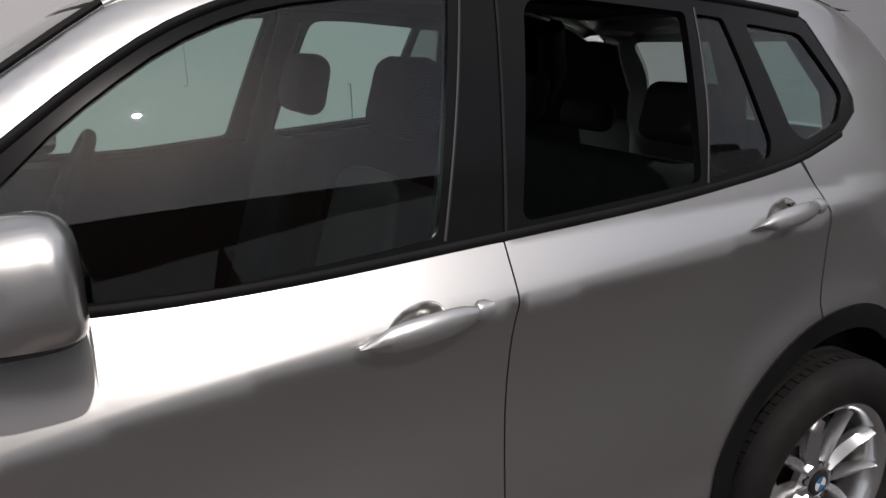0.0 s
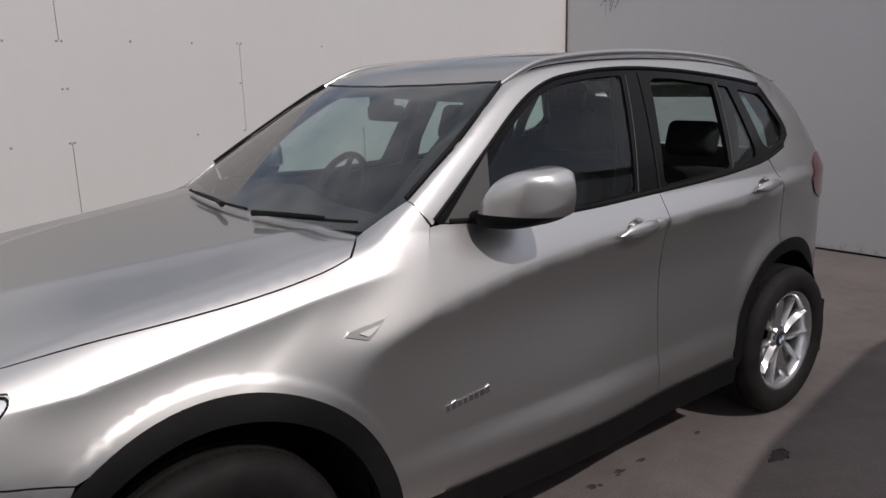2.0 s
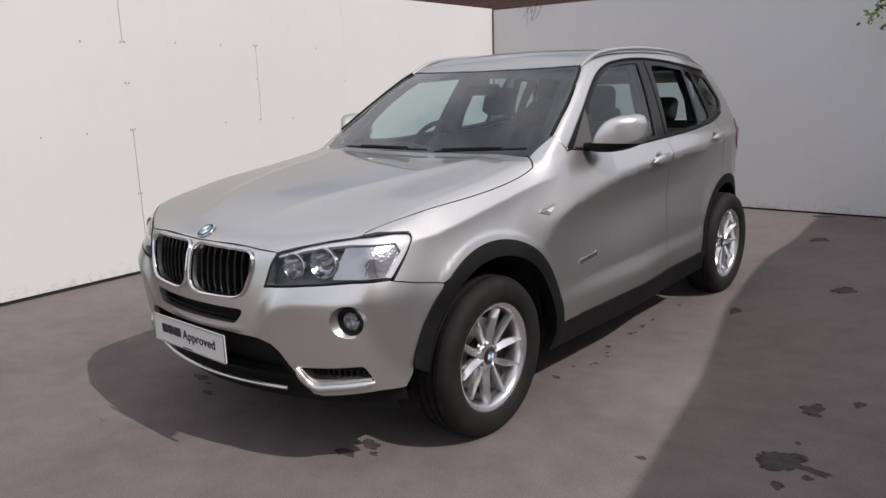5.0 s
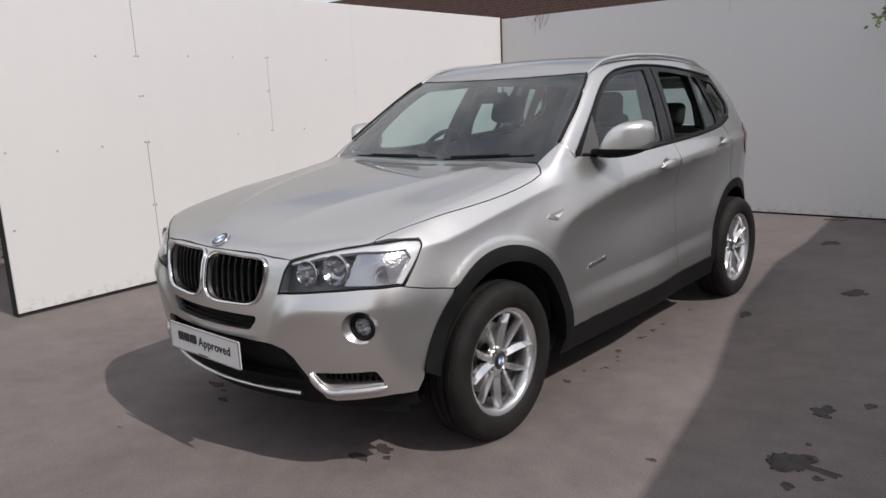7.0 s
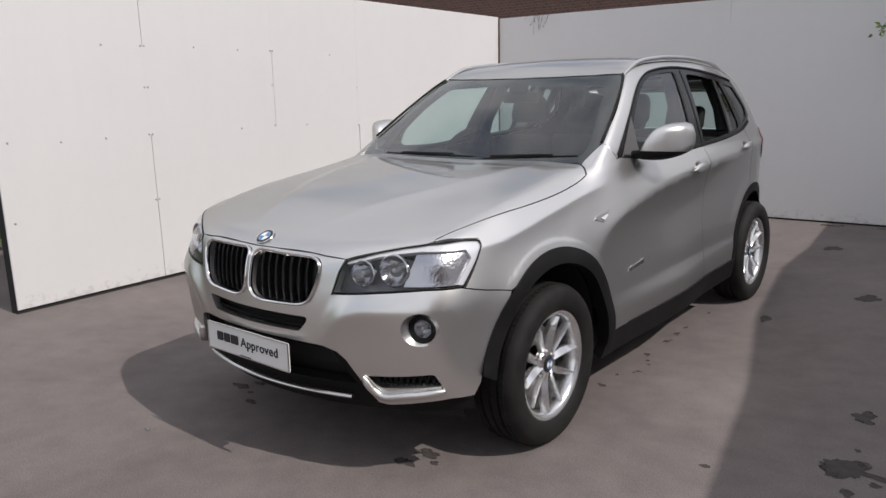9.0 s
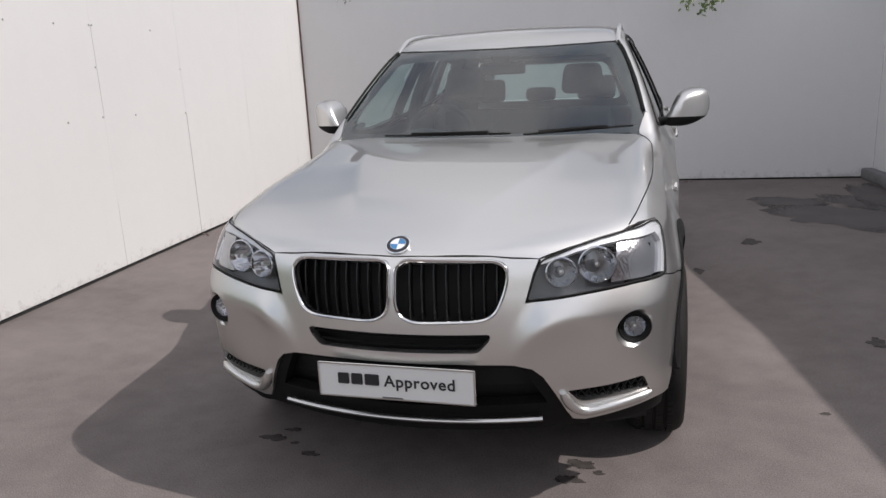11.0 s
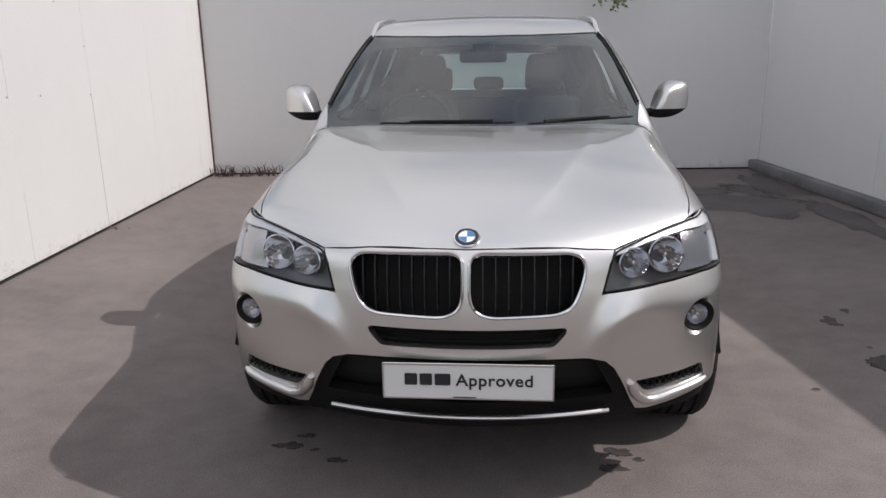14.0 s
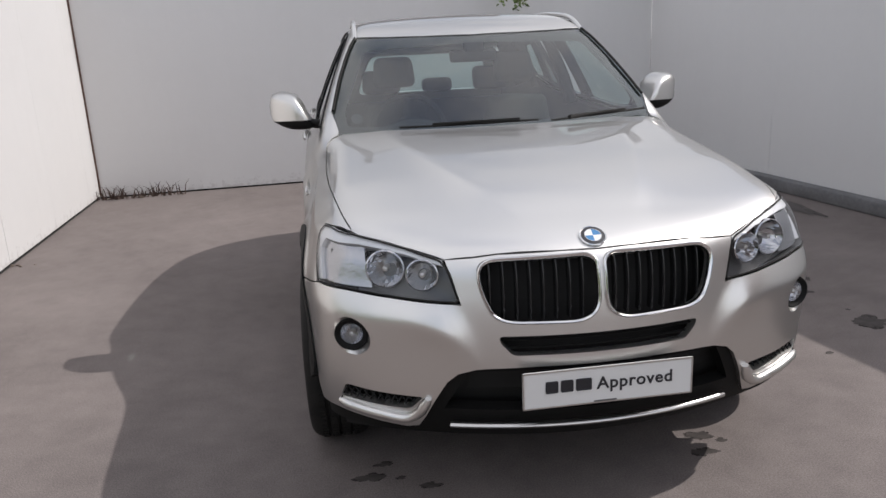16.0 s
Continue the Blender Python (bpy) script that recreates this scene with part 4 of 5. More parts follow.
# black window surrounds with the panes set into them
belt_line = [(y, float(belt(y)) + 0.002) for y in np.linspace(2.765, 0.77, 30)]
dlo = dlo_up + dlo_back + belt_line[1:]
front_pane = rounded([(0.905, 1.215), (1.00, 1.305)] + smooth_line([(1.045, 1.350), (1.183, 1.447), (1.29, 1.508), (1.40, 1.549), (1.59, 1.576), (1.79, 1.586)], 14)[1:] +
                     [(1.655, 1.172), (1.30, 1.150), (1.02, 1.162)], [0.01, 0] + [0] * 12 + [0.02, 0.02, 0.0, 0.01])
rear_pane = rounded([(1.950, 1.573), (2.09, 1.568), (2.357, 1.540), (2.272, 1.200), (2.0, 1.185), (1.828, 1.176)], [0.04, 0, 0.015, 0.02, 0, 0.03])
fixed_pane = rounded([(2.385, 1.536), (2.468, 1.526), (2.51, 1.260), (2.492, 1.226), (2.302, 1.205)], 0.012)
quarter_pane = rounded([(2.535, 1.514), (2.725, 1.486), (2.817, 1.342), (2.765, 1.282), (2.625, 1.250), (2.585, 1.28)], 0.02)
trims = both("window_surround", cabin_side, dlo, GLOSSBLACK, [front_pane, rear_pane, fixed_pane, quarter_pane], label="black window surround", step=0.03, flange=0.02, off=-0.002)
for n, tr in enumerate(trims):
    for nm, pn in (("front_side_window", front_pane), ("fixed_side_window", fixed_pane), ("quarter_window", quarter_pane)):
        part(nm, sheet(nm, cabin_side, pn, step=0.06, flange=0, off=-0.008, mirror=bool(n)), DARKGLASS if nm == "fixed_side_window" else GLASS, tr)
    if n:
        part("rear_side_window", sheet("rear_side_window", cabin_side, rear_pane, step=0.06, flange=0, off=-0.008, mirror=True), GLASS, tr)


def strip(name, line, f, radius, mat, parent, mirror=False, off=0.004, flat=0.5, label=""):
    u, v = np.array(line, float).T
    p, n = normals_of(f, u, v)
    p = p + n * off
    if mirror:
        p = p * (-1, 1, 1)
    return part(name, tube(bmesh.new(), p.tolist(), radius, 6, flat, (1, 0, 0)), mat, parent, label, 60)


for mir, tr in ((False, trims[0]), (True, trims[1])):
    strip("pillar_trim", smooth_line([(1.668, 1.165), (1.738, 1.36), (1.813, 1.583)], 16), cabin_side, 0.0032, STRIP, tr, mir, -0.001)
    strip("guide_rail", smooth_line([(2.290, 1.195), (2.345, 1.36), (2.388, 1.548)], 16), cabin_side, 0.0032, STRIP, tr, mir, -0.001)
    strip("door_split", smooth_line([(1.786, 1.152), (1.835, 1.36), (1.893, 1.594)], 16), cabin_side, 0.0035, RUBBER, tr, mir, 0.001)
    strip("belt_trim", [(y, float(belt(y)) + 0.006) for y in np.linspace(0.80, 2.76, 30)], cabin_side, 0.010, BLACK, tr, mir, 0.0, 0.6)
    strip("drip_trim", dlo_up, cabin_side, 0.008, BLACK, tr, mir, 0.001, 0.6)

# windscreen
def screen(x, z):
    return p3(x, -solve(lambda v: cabin(x, -v, z), 0 * x - 2.2, 0 * x + 0.2), z)


def screen_uv(x, y):
    return x, float(solve(lambda v: cabin(x, y, v), 0.9, 2.0))


rim = [screen_uv(x, y) for x, y in ((0.0, 1.115), (0.25, 1.130), (0.45, 1.162), (0.585, 1.20), (0.608, 1.205), (0.638, 1.135), (0.670, 1.035), (0.701, 0.92), (0.727, 0.80), (0.747, 0.695), (0.738, 0.60), (0.733, 0.53), (0.70, 0.50), (0.4, 0.455), (0.0, 0.435))]
rim = rim + [(-x, z) for x, z in rim[-2:0:-1]]
inner = rounded([(0.0, 1.532), (0.565, 1.512), (0.695, 1.235), (0.69, 1.180), (0.0, 1.170), (-0.69, 1.180), (-0.695, 1.235), (-0.565, 1.512)], [0, 0.03, 0.02, 0.04, 0, 0.04, 0.02, 0.03])
windscreen = part("windscreen", sheet("windscreen", screen, rim, step=0.05, flange=0, off=-0.003), SCREEN, car, "tinted windscreen mirroring clouds")
part("screen_border", sheet("screen_border", screen, rim, [inner], step=0.04, flange=0, off=-0.008), LINER, windscreen)
patch = [(-0.640 + 0.026 * math.cos(k * math.pi / 12), 1.212 + 0.020 * math.sin(k * math.pi / 12)) for k in range(24)]
part("sticker", sheet("sticker", screen, patch, step=0.02, flange=0, off=-0.006), INK, windscreen, "small dark round sticker")
for s in (1, -1):
    line = [screen_uv(x, y) for x, y in ((0.606, 1.205), (0.637, 1.135), (0.669, 1.035), (0.700, 0.92), (0.726, 0.80), (0.746, 0.695))]
    pts = [tuple(q) for q in screen(np.array([s * a for a, _ in line]), np.array([b for _, b in line]))]
    part("screen_seal", tube(bmesh.new(), [(q[0], q[1] - 0.004, q[2] + 0.004) for q in pts], 0.0065, 6), RUBBER, windscreen, "black rubber seal", 50)
# cowl below the glass
bm = bmesh.new()
rows = [[bm.verts.new((x, 0.405 + 0.15 * x * x + dy, z - 0.03 * x * x)) for x in np.linspace(-0.74, 0.74, 25)] for dy, z in ((0.0, 1.09), (0.05, 1.118), (0.11, 1.122), (0.22, 1.11))]
for r0, r1 in zip(rows, rows[1:]):
    for k in range(24):
        bm.faces.new((r0[k], r0[k + 1], r1[k + 1], r1[k]))
part("cowl", bm, BLACK, car)


def wiper(x0, x1, lift0, lift1):
    line = []
    for t in np.linspace(0, 1, 14):
        x = x0 + (x1 - x0) * t
        z = 1.152 + lift0 + (lift1 - lift0) * t
        p = screen(np.array([x]), np.array([z]))[0]
        line.append((x, p[1] - 0.022, z + 0.012))
    w = part("wiper", tube(bmesh.new(), line, 0.0065, 6, 0.8), BLACK, car, "black wiper lying on the glass", 40)
    arm = [line[3], line[8], (line[11][0], line[11][1] - 0.03, line[11][2] + 0.0)]
    part("wiper_arm", tube(bmesh.new(), [(x, y - 0.012, z + 0.010) for x, y, z in arm], [0.005, 0.007, 0.011], 6), BLACK, w, "", 40)


wiper(-0.46, 0.16, 0.006, 0.008)
wiper(0.70, 0.22, 0.022, 0.002)

# roof rails
for s in (1, -1):
    line = [(x, y, float(cabin_top(np.array([x]), np.array([y]))[0][2]) + 0.024 * float(sstep((y - 1.19) / 0.22) * sstep((2.86 - y) / 0.22)) - 0.004)
            for x, y in smooth_line([(0.606, 1.20), (0.602, 1.40), (0.594, 1.70), (0.588, 2.0), (0.584, 2.4), (0.580, 2.84)], 40)]
    rail = part("roof_rail", tube(bmesh.new(), [(s * x, y, z) for x, y, z in line], 0.0125, 8, 1.0), SATIN, car, "satin metal roof rail", 50)
    seat = [(s * x, y, float(cabin_top(np.array([x]), np.array([y]))[0][2]) - 0.002) for x, y in [(0.598, v) for v in np.linspace(1.24, 2.95, 24)]]
    part("rail_gutter", tube(bmesh.new(), seat, 0.006, 6, 0.5), BLACK, rail, "", 50)

# ---- nose: bumper, grille, lamps ----
KID = rounded([(0.007, 0.885), (0.035, 0.902), (0.34, 0.899), (0.368, 0.866), (0.352, 0.783), (0.315, 0.708), (0.055, 0.702), (0.006, 0.740)],
              [0.02, 0.02, 0.045, 0.04, 0.05, 0.07, 0.05, 0.05])
KID_IN = rounded([(0.015, 0.875), (0.042, 0.890), (0.328, 0.887), (0.355, 0.857), (0.340, 0.787), (0.305, 0.719), (0.062, 0.713), (0.015, 0.748)],
                 [0.02, 0.02, 0.04, 0.035, 0.05, 0.06, 0.045, 0.045])
SLOT = rounded([(-0.307, 0.668), (0.307, 0.668), (0.305, 0.648), (0.268, 0.606), (-0.268, 0.606), (-0.305, 0.648)], 0.015)
LAMP_NOSE = [(0.708, 0.953), (0.633, 0.941), (0.56, 0.925), (0.457, 0.893), (0.440, 0.855), (0.418, 0.772), (0.596, 0.790), (0.74, 0.803)]
LAMP_SIDE = [(-0.534, 0.802), (-0.435, 0.893), (-0.394, 0.934), (-0.395, 0.949), (-0.46, 0.958)]
CORNER = rounded([(0.535, 0.455), (0.768, 0.478), (0.785, 0.428), (0.572, 0.408)], [0.01, 0.012, 0.008, 0.02])


def to_nose(loop):
    return [nose_at(abs(x), z) if x >= 0 else (-nose_at(abs(x), z)[0], z) for x, z in loop]


def flip(loop):
    return [(-a, z) for a, z in loop]


lamp_loop = to_nose(LAMP_NOSE) + [nose_side(y, z) for y, z in LAMP_SIDE]
lamp_loop = rounded(lamp_loop, [0.01, 0, 0, 0.02, 0, 0.012, 0, 0, 0.010, 0, 0.012, 0.010, 0.02])
fog_c = nose_at(0.742, 0.655)
fog_hole = [(fog_c[0] + 0.066 * math.cos(k * math.pi / 16), fog_c[1] + 0.064 * math.sin(k * math.pi / 16)) for k in range(32)]
kid_l, slot, corner = to_nose(KID), to_nose(SLOT), to_nose(CORNER)

# outline of the painted bumper, the car's left half from the top middle outwards
half = to_nose([(0.0, 0.906), (0.10, 0.908), (0.30, 0.907), (0.37, 0.900), (0.449, 0.896), (0.434, 0.855), (0.411, 0.764), (0.596, 0.783), (0.74, 0.796)])
half += [nose_side(y, z) for y, z in ((-0.545, 0.797), (-0.43, 0.767), (-0.306, 0.7425))]
half += [nose_side(y, z) for y, z in arc(AF_Y, AF_Z, ARCH_F, 129, 172, 10)[1:]]
half += [nose_side(-0.50, 0.372)] + to_nose([(0.80, 0.372), (0.70, 0.352), (0.585, 0.330), (0.548, 0.336), (0.528, 0.375), (0.496, 0.45), (0.462, 0.515), (0.43, 0.546), (0.378, 0.562), (0.20, 0.568), (0.0, 0.569)])
outline = half + flip(half[-2:0:-1])
FOLD = [[(s * a, z) for a, z in (nose_at(x, float(nose_fold(x)) + d) for x in np.arange(0.36, 0.80, 0.014))] for s in (1, -1) for d in (-0.030, -0.018, -0.006, 0.006, 0.018, 0.030)]
bumper = part("front_bumper", sheet("front_bumper", on_nose, outline, [kid_l, flip(kid_l), slot, corner, flip(corner), fog_hole, flip(fog_hole)], step=0.022, flange=0.03, edge=0.018, lines=FOLD),
              PAINT, car, "silver front bumper")


def on_nose_in(depth):
    def f(a, z):
        p, n = normals_of(on_nose, a, z)
        return p - n * depth
    return f


# dark backing behind every opening
bm = bmesh.new()
rows = []
for z in (0.25, 0.45, 0.60, 0.75, 0.90):
    rows.append([bm.verts.new((x, float(nose_y(x, z)) + 0.10, z)) for x in np.linspace(-0.78, 0.78, 33)])
for r0, r1 in zip(rows, rows[1:]):
    for k in range(32):
        bm.faces.new((r0[k], r0[k + 1], r1[k + 1], r1[k]))
part("radiator_backing", bm, DARK, car)
# black valance below the painted part
low = to_nose([(0.0, 0.575), (0.25, 0.572), (0.43, 0.555), (0.52, 0.46), (0.56, 0.36), (0.80, 0.378)]) + [nose_side(-0.50, 0.378), nose_side(-0.475, 0.30)]
low += to_nose([(0.76, 0.300), (0.55, 0.288), (0.3, 0.284), (0.0, 0.282)])
mouth = to_nose([(0.0, 0.555), (0.40, 0.545), (0.475, 0.40), (0.0, 0.395)])
part("valance", sheet("valance", on_nose_in(0.016), low + flip(low[-2:0:-1]), [mouth[:] + flip(mouth[-2:0:-1])[:]], step=0.04, flange=0.04), BLACK, car, "black lower bumper grille")
for z in (0.623, 0.648):
    line = [(x, float(nose_y(x, z)) + 0.035, z) for x in np.linspace(-0.30, 0.30, 11)]
    part("slot_bar", tube(bmesh.new(), line, 0.006, 6, 0.6), BLACK, bumper, "", 40)
# silver skid strip
line = [on_nose(np.array([nose_at(abs(x), 0.352)[0] * (1 if x >= 0 else -1)]), np.array([0.352]))[0] for x in np.linspace(-0.452, 0.452, 25)]
part("skid_strip", tube(bmesh.new(), [(p[0], p[1] - 0.006, p[2]) for p in line], 0.013, 8, 0.75), SATIN, bumper, "satin silver strip under the number plate", 50)
# bright lips under the corner openings, with a dark net behind
for s in (1, -1):
    pts = [on_nose(np.array([nose_at(x, z)[0]]), np.array([z]))[0] for x, z in smooth_line([(0.520, 0.452), (0.548, 0.395), (0.572, 0.376), (0.66, 0.385), (0.79, 0.408)], 14)]
    part("corner_lip", tube(bmesh.new(), [(s * p[0], p[1] - 0.004, p[2]) for p in pts], [0.012] + [0.022] * 12 + [0.012], 8, 0.8), PAINT, bumper, "bright silver lip", 60)
    net = bmesh.new()
    for k in range(12):
        x = 0.53 + 0.022 * k
        for sl in (-1, 1):
            y0 = float(nose_y(x, 0.44)) + 0.045
            tube(net, [(s * (x - 0.02 * sl), y0, 0.405), (s * (x + 0.02 * sl), y0 + 0.004, 0.475)], 0.003, 4)
    part("corner_net", net, DARK, bumper)

# twin grilles: chrome frames, slats
def ring_tube(loop, radius, f, off=0.0, sides=8, mirror=False, flat=1.0):
    loop = dense(loop, 0.012)
    u, v = np.array(loop).T
    p, n = normals_of(f, u, v)
    p = p + n * off
    if mirror:
        p, n = p * (-1, 1, 1), n * (-1, 1, 1)
    bm = bmesh.new()
    rings = []
    for i in range(len(p)):
        d = p[(i + 1) % len(p)] - p[i - 1]
        d /= np.linalg.norm(d)
        a = np.cross(d, n[i])
        rings.append([bm.verts.new(p[i] + a * (radius * math.cos(2 * math.pi * k / sides)) + n[i] * (radius * flat * math.sin(2 * math.pi * k / sides))) for k in range(sides)])
    for i in range(len(p)):
        r0, r1 = rings[i], rings[(i + 1) % len(p)]
        for k in range(sides):
            bm.faces.new((r0[k], r0[(k + 1) % sides], r1[(k + 1) % sides], r1[k]))
    return bm


kid_mid = to_nose([((a[0] + b[0]) / 2, (a[1] + b[1]) / 2) for a, b in zip(KID, KID_IN)])
for mir in (False, True):
    grille = part("grille", ring_tube(kid_mid, 0.0065, on_nose, 0.004, 8, mir, 1.7), CHROME, car, "chrome-framed grille with black vertical slats", 60)
    for k in range(8):
        x = 0.050 + 0.039 * k
        bm = bmesh.new()
        lo, hi = 0.708, 0.893
        line = []
        for z in np.linspace(lo, hi, 6):
            y = float(nose_y(x, z)) + 0.030 + 0.010 * ((z - 0.81) / 0.1) ** 2
            line.append(((-1 if mir else 1) * x, y, z))
        rngs = []
        for q in line:
            rngs.append([bm.verts.new((q[0] + dx, q[1] + dy, q[2])) for dx, dy in ((-0.004, 0.03), (-0.004, 0.004), (-0.0015, 0.0), (0.0015, 0.0), (0.004, 0.004), (0.004, 0.03))])
        for r0, r1 in zip(rngs, rngs[1:]):
            for j in range(5):
                bm.faces.new((r0[j], r0[j + 1], r1[j + 1], r1[j]))
        part("slat", bm, SLAT, grille)

# headlamps
for mir in (False, True):
    s = -1 if mir else 1
    cav = part("headlamp", sheet("headlamp", on_nose_in(0.055), lamp_loop, step=0.03, flange=0, mirror=mir), LAMPGREY, car, "headlamp with twin round reflectors under a clear lens")
    wall = bmesh.new()
    loop = dense(lamp_loop, 0.02)
    u, v = np.array(loop).T
    p, n = normals_of(on_nose, u, v)
    if mir:
        p, n = p * (-1, 1, 1), n * (-1, 1, 1)
    r0 = [wall.verts.new(q - w * 0.002) for q, w in zip(p, n)]
    r1 = [wall.verts.new(q - w * 0.056) for q, w in zip(p, n)]
    for k in range(len(r0)):
        wall.faces.new((r0[k], r0[(k + 1) % len(r0)], r1[(k + 1) % len(r0)], r1[k]))
    part("housing_wall", wall, LAMPGREY, cav)
    part("lens", sheet("lens", on_nose, lamp_loop, step=0.025, flange=0.004, mirror=mir, off=0.001), LENS, cav)
    part("lamp_seal", ring_tube(lamp_loop, 0.003, on_nose, -0.001, 6, mir), RUBBER, cav)
    # bright brow along the top and down the outer end
    brow = to_nose([(0.706, 0.957), (0.633, 0.945), (0.56, 0.929), (0.456, 0.897)]) + to_nose([(0.460, 0.882), (0.56, 0.911), (0.633, 0.925), (0.70, 0.933)])
    brow += [nose_side(-0.470, 0.928), nose_side(-0.462, 0.895), nose_side(-0.552, 0.812), nose_side(-0.525, 0.805), nose_side(-0.428, 0.895), nose_side(-0.387, 0.936), nose_side(-0.388, 0.953), nose_side(-0.46, 0.962)]
    part("brow", sheet("brow", on_nose_in(0.006), brow, step=0.02, flange=0.02, mirror=mir), BROW, cav, "bright silver brow strip")
    # two bowls and the faceted indicator
    for x, z, r in ((0.520, 0.850, 0.046), (0.626, 0.864, 0.056)):
        c = on_nose(np.array([nose_at(x, z)[0]]), np.array([z]))[0]
        d = Vector((0.25, -1.0, 0.10)).normalized()
        m = Matrix.Translation(Vector((c[0], c[1], c[2])) - d * 0.020) @ d.to_track_quat("X", "Z").to_matrix().to_4x4()
        bm = bmesh.new()
        lathe(bm, [(r + 0.004, -0.012), (r + 0.004, 0.004), (r, 0.006), (r * 0.93, 0.0), (r * 0.75, -0.020), (r * 0.45, -0.036), (r * 0.16, -0.042)], 32)
        bmesh.ops.transform(bm, matrix=m, verts=bm.verts)
        if mir:
            bmesh.ops.transform(bm, matrix=Matrix.Diagonal((-1, 1, 1, 1)), verts=bm.verts)
        part("reflector", bm, REFLECT, cav, "round chrome reflector", 40)
        bm = bmesh.new()
        lathe(bm, [(0.0001, 0.004), (0.007, 0.002), (0.010, -0.008), (0.010, -0.042)], 14)
        bmesh.ops.transform(bm, matrix=m, verts=bm.verts)
        if mir:
            bmesh.ops.transform(bm, matrix=Matrix.Diagonal((-1, 1, 1, 1)), verts=bm.verts)
        part("bulb_cap", bm, SATIN, cav, "", 40)
    facet = to_nose([(0.684, 0.930), (0.672, 0.812)]) + [nose_side(-0.545, 0.812), nose_side(-0.462, 0.90), nose_side(-0.475, 0.925)]
    part("indicator", sheet("indicator", on_nose_in(0.018), facet, step=0.012, flange=0.02, mirror=mir), FACET, cav, "faceted indicator reflector")

# fog lamps
for s in (1, -1):
    c = on_nose(np.array([fog_c[0]]), np.array([fog_c[1]]))[0]
    p_, n_ = normals_of(on_nose, np.array([fog_c[0]]), np.array([fog_c[1]]))
    d = (Vector(n_[0]) * 0.2 + Vector((0.12, -1, 0.02)) * 0.8).normalized()
    m = Matrix.Translation(Vector(c) - d * 0.012) @ d.to_track_quat("X", "Z").to_matrix().to_4x4()
    flipped = Matrix.Diagonal((s, 1, 1, 1))
    # painted cup from the bumper's skin down to the lamp
    u_, v_ = np.array(fog_hole).T
    skin = [Vector(q) for q in on_nose(u_, v_)]
    bm = bmesh.new()
    rows = []
    for t in (0.0, 0.12, 0.6, 1.0):
        ring = []
        for k, q in enumerate(skin):
            w = m.inverted() @ q
            a = math.atan2(w.z, w.y)
            low_ = Vector((-0.006, 0.053 * math.cos(a), 0.053 * math.sin(a)))
            ring.append(bm.verts.new(flipped @ (m @ w.lerp(low_, t))))
        rows.append(ring)
    for r0, r1 in zip(rows, rows[1:]):
        for k in range(len(r0)):
            bm.faces.new((r0[k], r0[(k + 1) % len(r0)], r1[(k + 1) % len(r0)], r1[k]))
    fog = part("fog_lamp", bm, PAINT, car, "round fog lamp sunk in a silver cup", 40)
    for name, prof, mat in (("collar", [(0.047, -0.010), (0.046, -0.002), (0.043, 0.0), (0.038, -0.005), (0.0295, -0.012)], BLACK),
                            ("reflector", [(0.037, -0.010), (0.030, -0.026), (0.014, -0.036), (0.0001, -0.038)], FACET),
                            ("bulb_cap", [(0.0001, -0.006), (0.007, -0.008), (0.009, -0.014), (0.009, -0.034)], SATIN),
                            ("lens", [(0.037, -0.008), (0.026, -0.003), (0.012, 0.0), (0.0001, 0.001)], LENS)):
        bm = lathe(bmesh.new(), prof, 28)
        bmesh.ops.transform(bm, matrix=flipped @ m @ Matrix.Diagonal((1, *(2 * [1.16 if name == "collar" else 0.95]), 1)), verts=bm.verts)
        part(name, bm, mat, fog, "", 60)


def emblem(parent, m, r, label):
    """A round emblem: dark ring, metal rim, four plain quarters."""
    bm = lathe(bmesh.new(), [(r, -0.002), (r, 0.003), (r * 0.95, 0.005), (r * 0.90, 0.004)], 40)
    bmesh.ops.transform(bm, matrix=m, verts=bm.verts)
    e = part("emblem", bm, CHROME, parent, label, 40)
    bm = lathe(bmesh.new(), [(r * 0.93, 0.0035), (r * 0.62, 0.0042)], 40)
    bmesh.ops.transform(bm, matrix=m, verts=bm.verts)
    part("ring", bm, INK, e)
    bm = lathe(bmesh.new(), [(r * 0.645, 0.0035), (r * 0.64, 0.0055), (r * 0.60, 0.0055), (r * 0.595, 0.0035)], 40)
    bmesh.ops.transform(bm, matrix=m, verts=bm.verts)
    part("inner_rim", bm, CHROME, e)
    for q in range(4):
        bm = bmesh.new()
        a0 = math.pi / 2 * q
        ring = [bm.verts.new((0.0046, 0, 0))] + [bm.verts.new((0.0046, r * 0.60 * math.cos(a0 + math.pi / 2 * k / 8), r * 0.60 * math.sin(a0 + math.pi / 2 * k / 8))) for k in range(9)]
        bm.faces.new(ring)
        bmesh.ops.transform(bm, matrix=m, verts=bm.verts)
        part("quarter", bm, (BLUE, WHITE)[q % 2], e)
    return e


ez = float(hood_top(np.array([0.0]), np.array([-0.765]))[0][2])
emblem(car, Matrix.Translation((0, -0.765, ez + 0.004)) @ Vector((0, -0.52, 0.85)).to_track_quat("X", "Z").to_matrix().to_4x4(), 0.041, "round blue and white bonnet emblem")

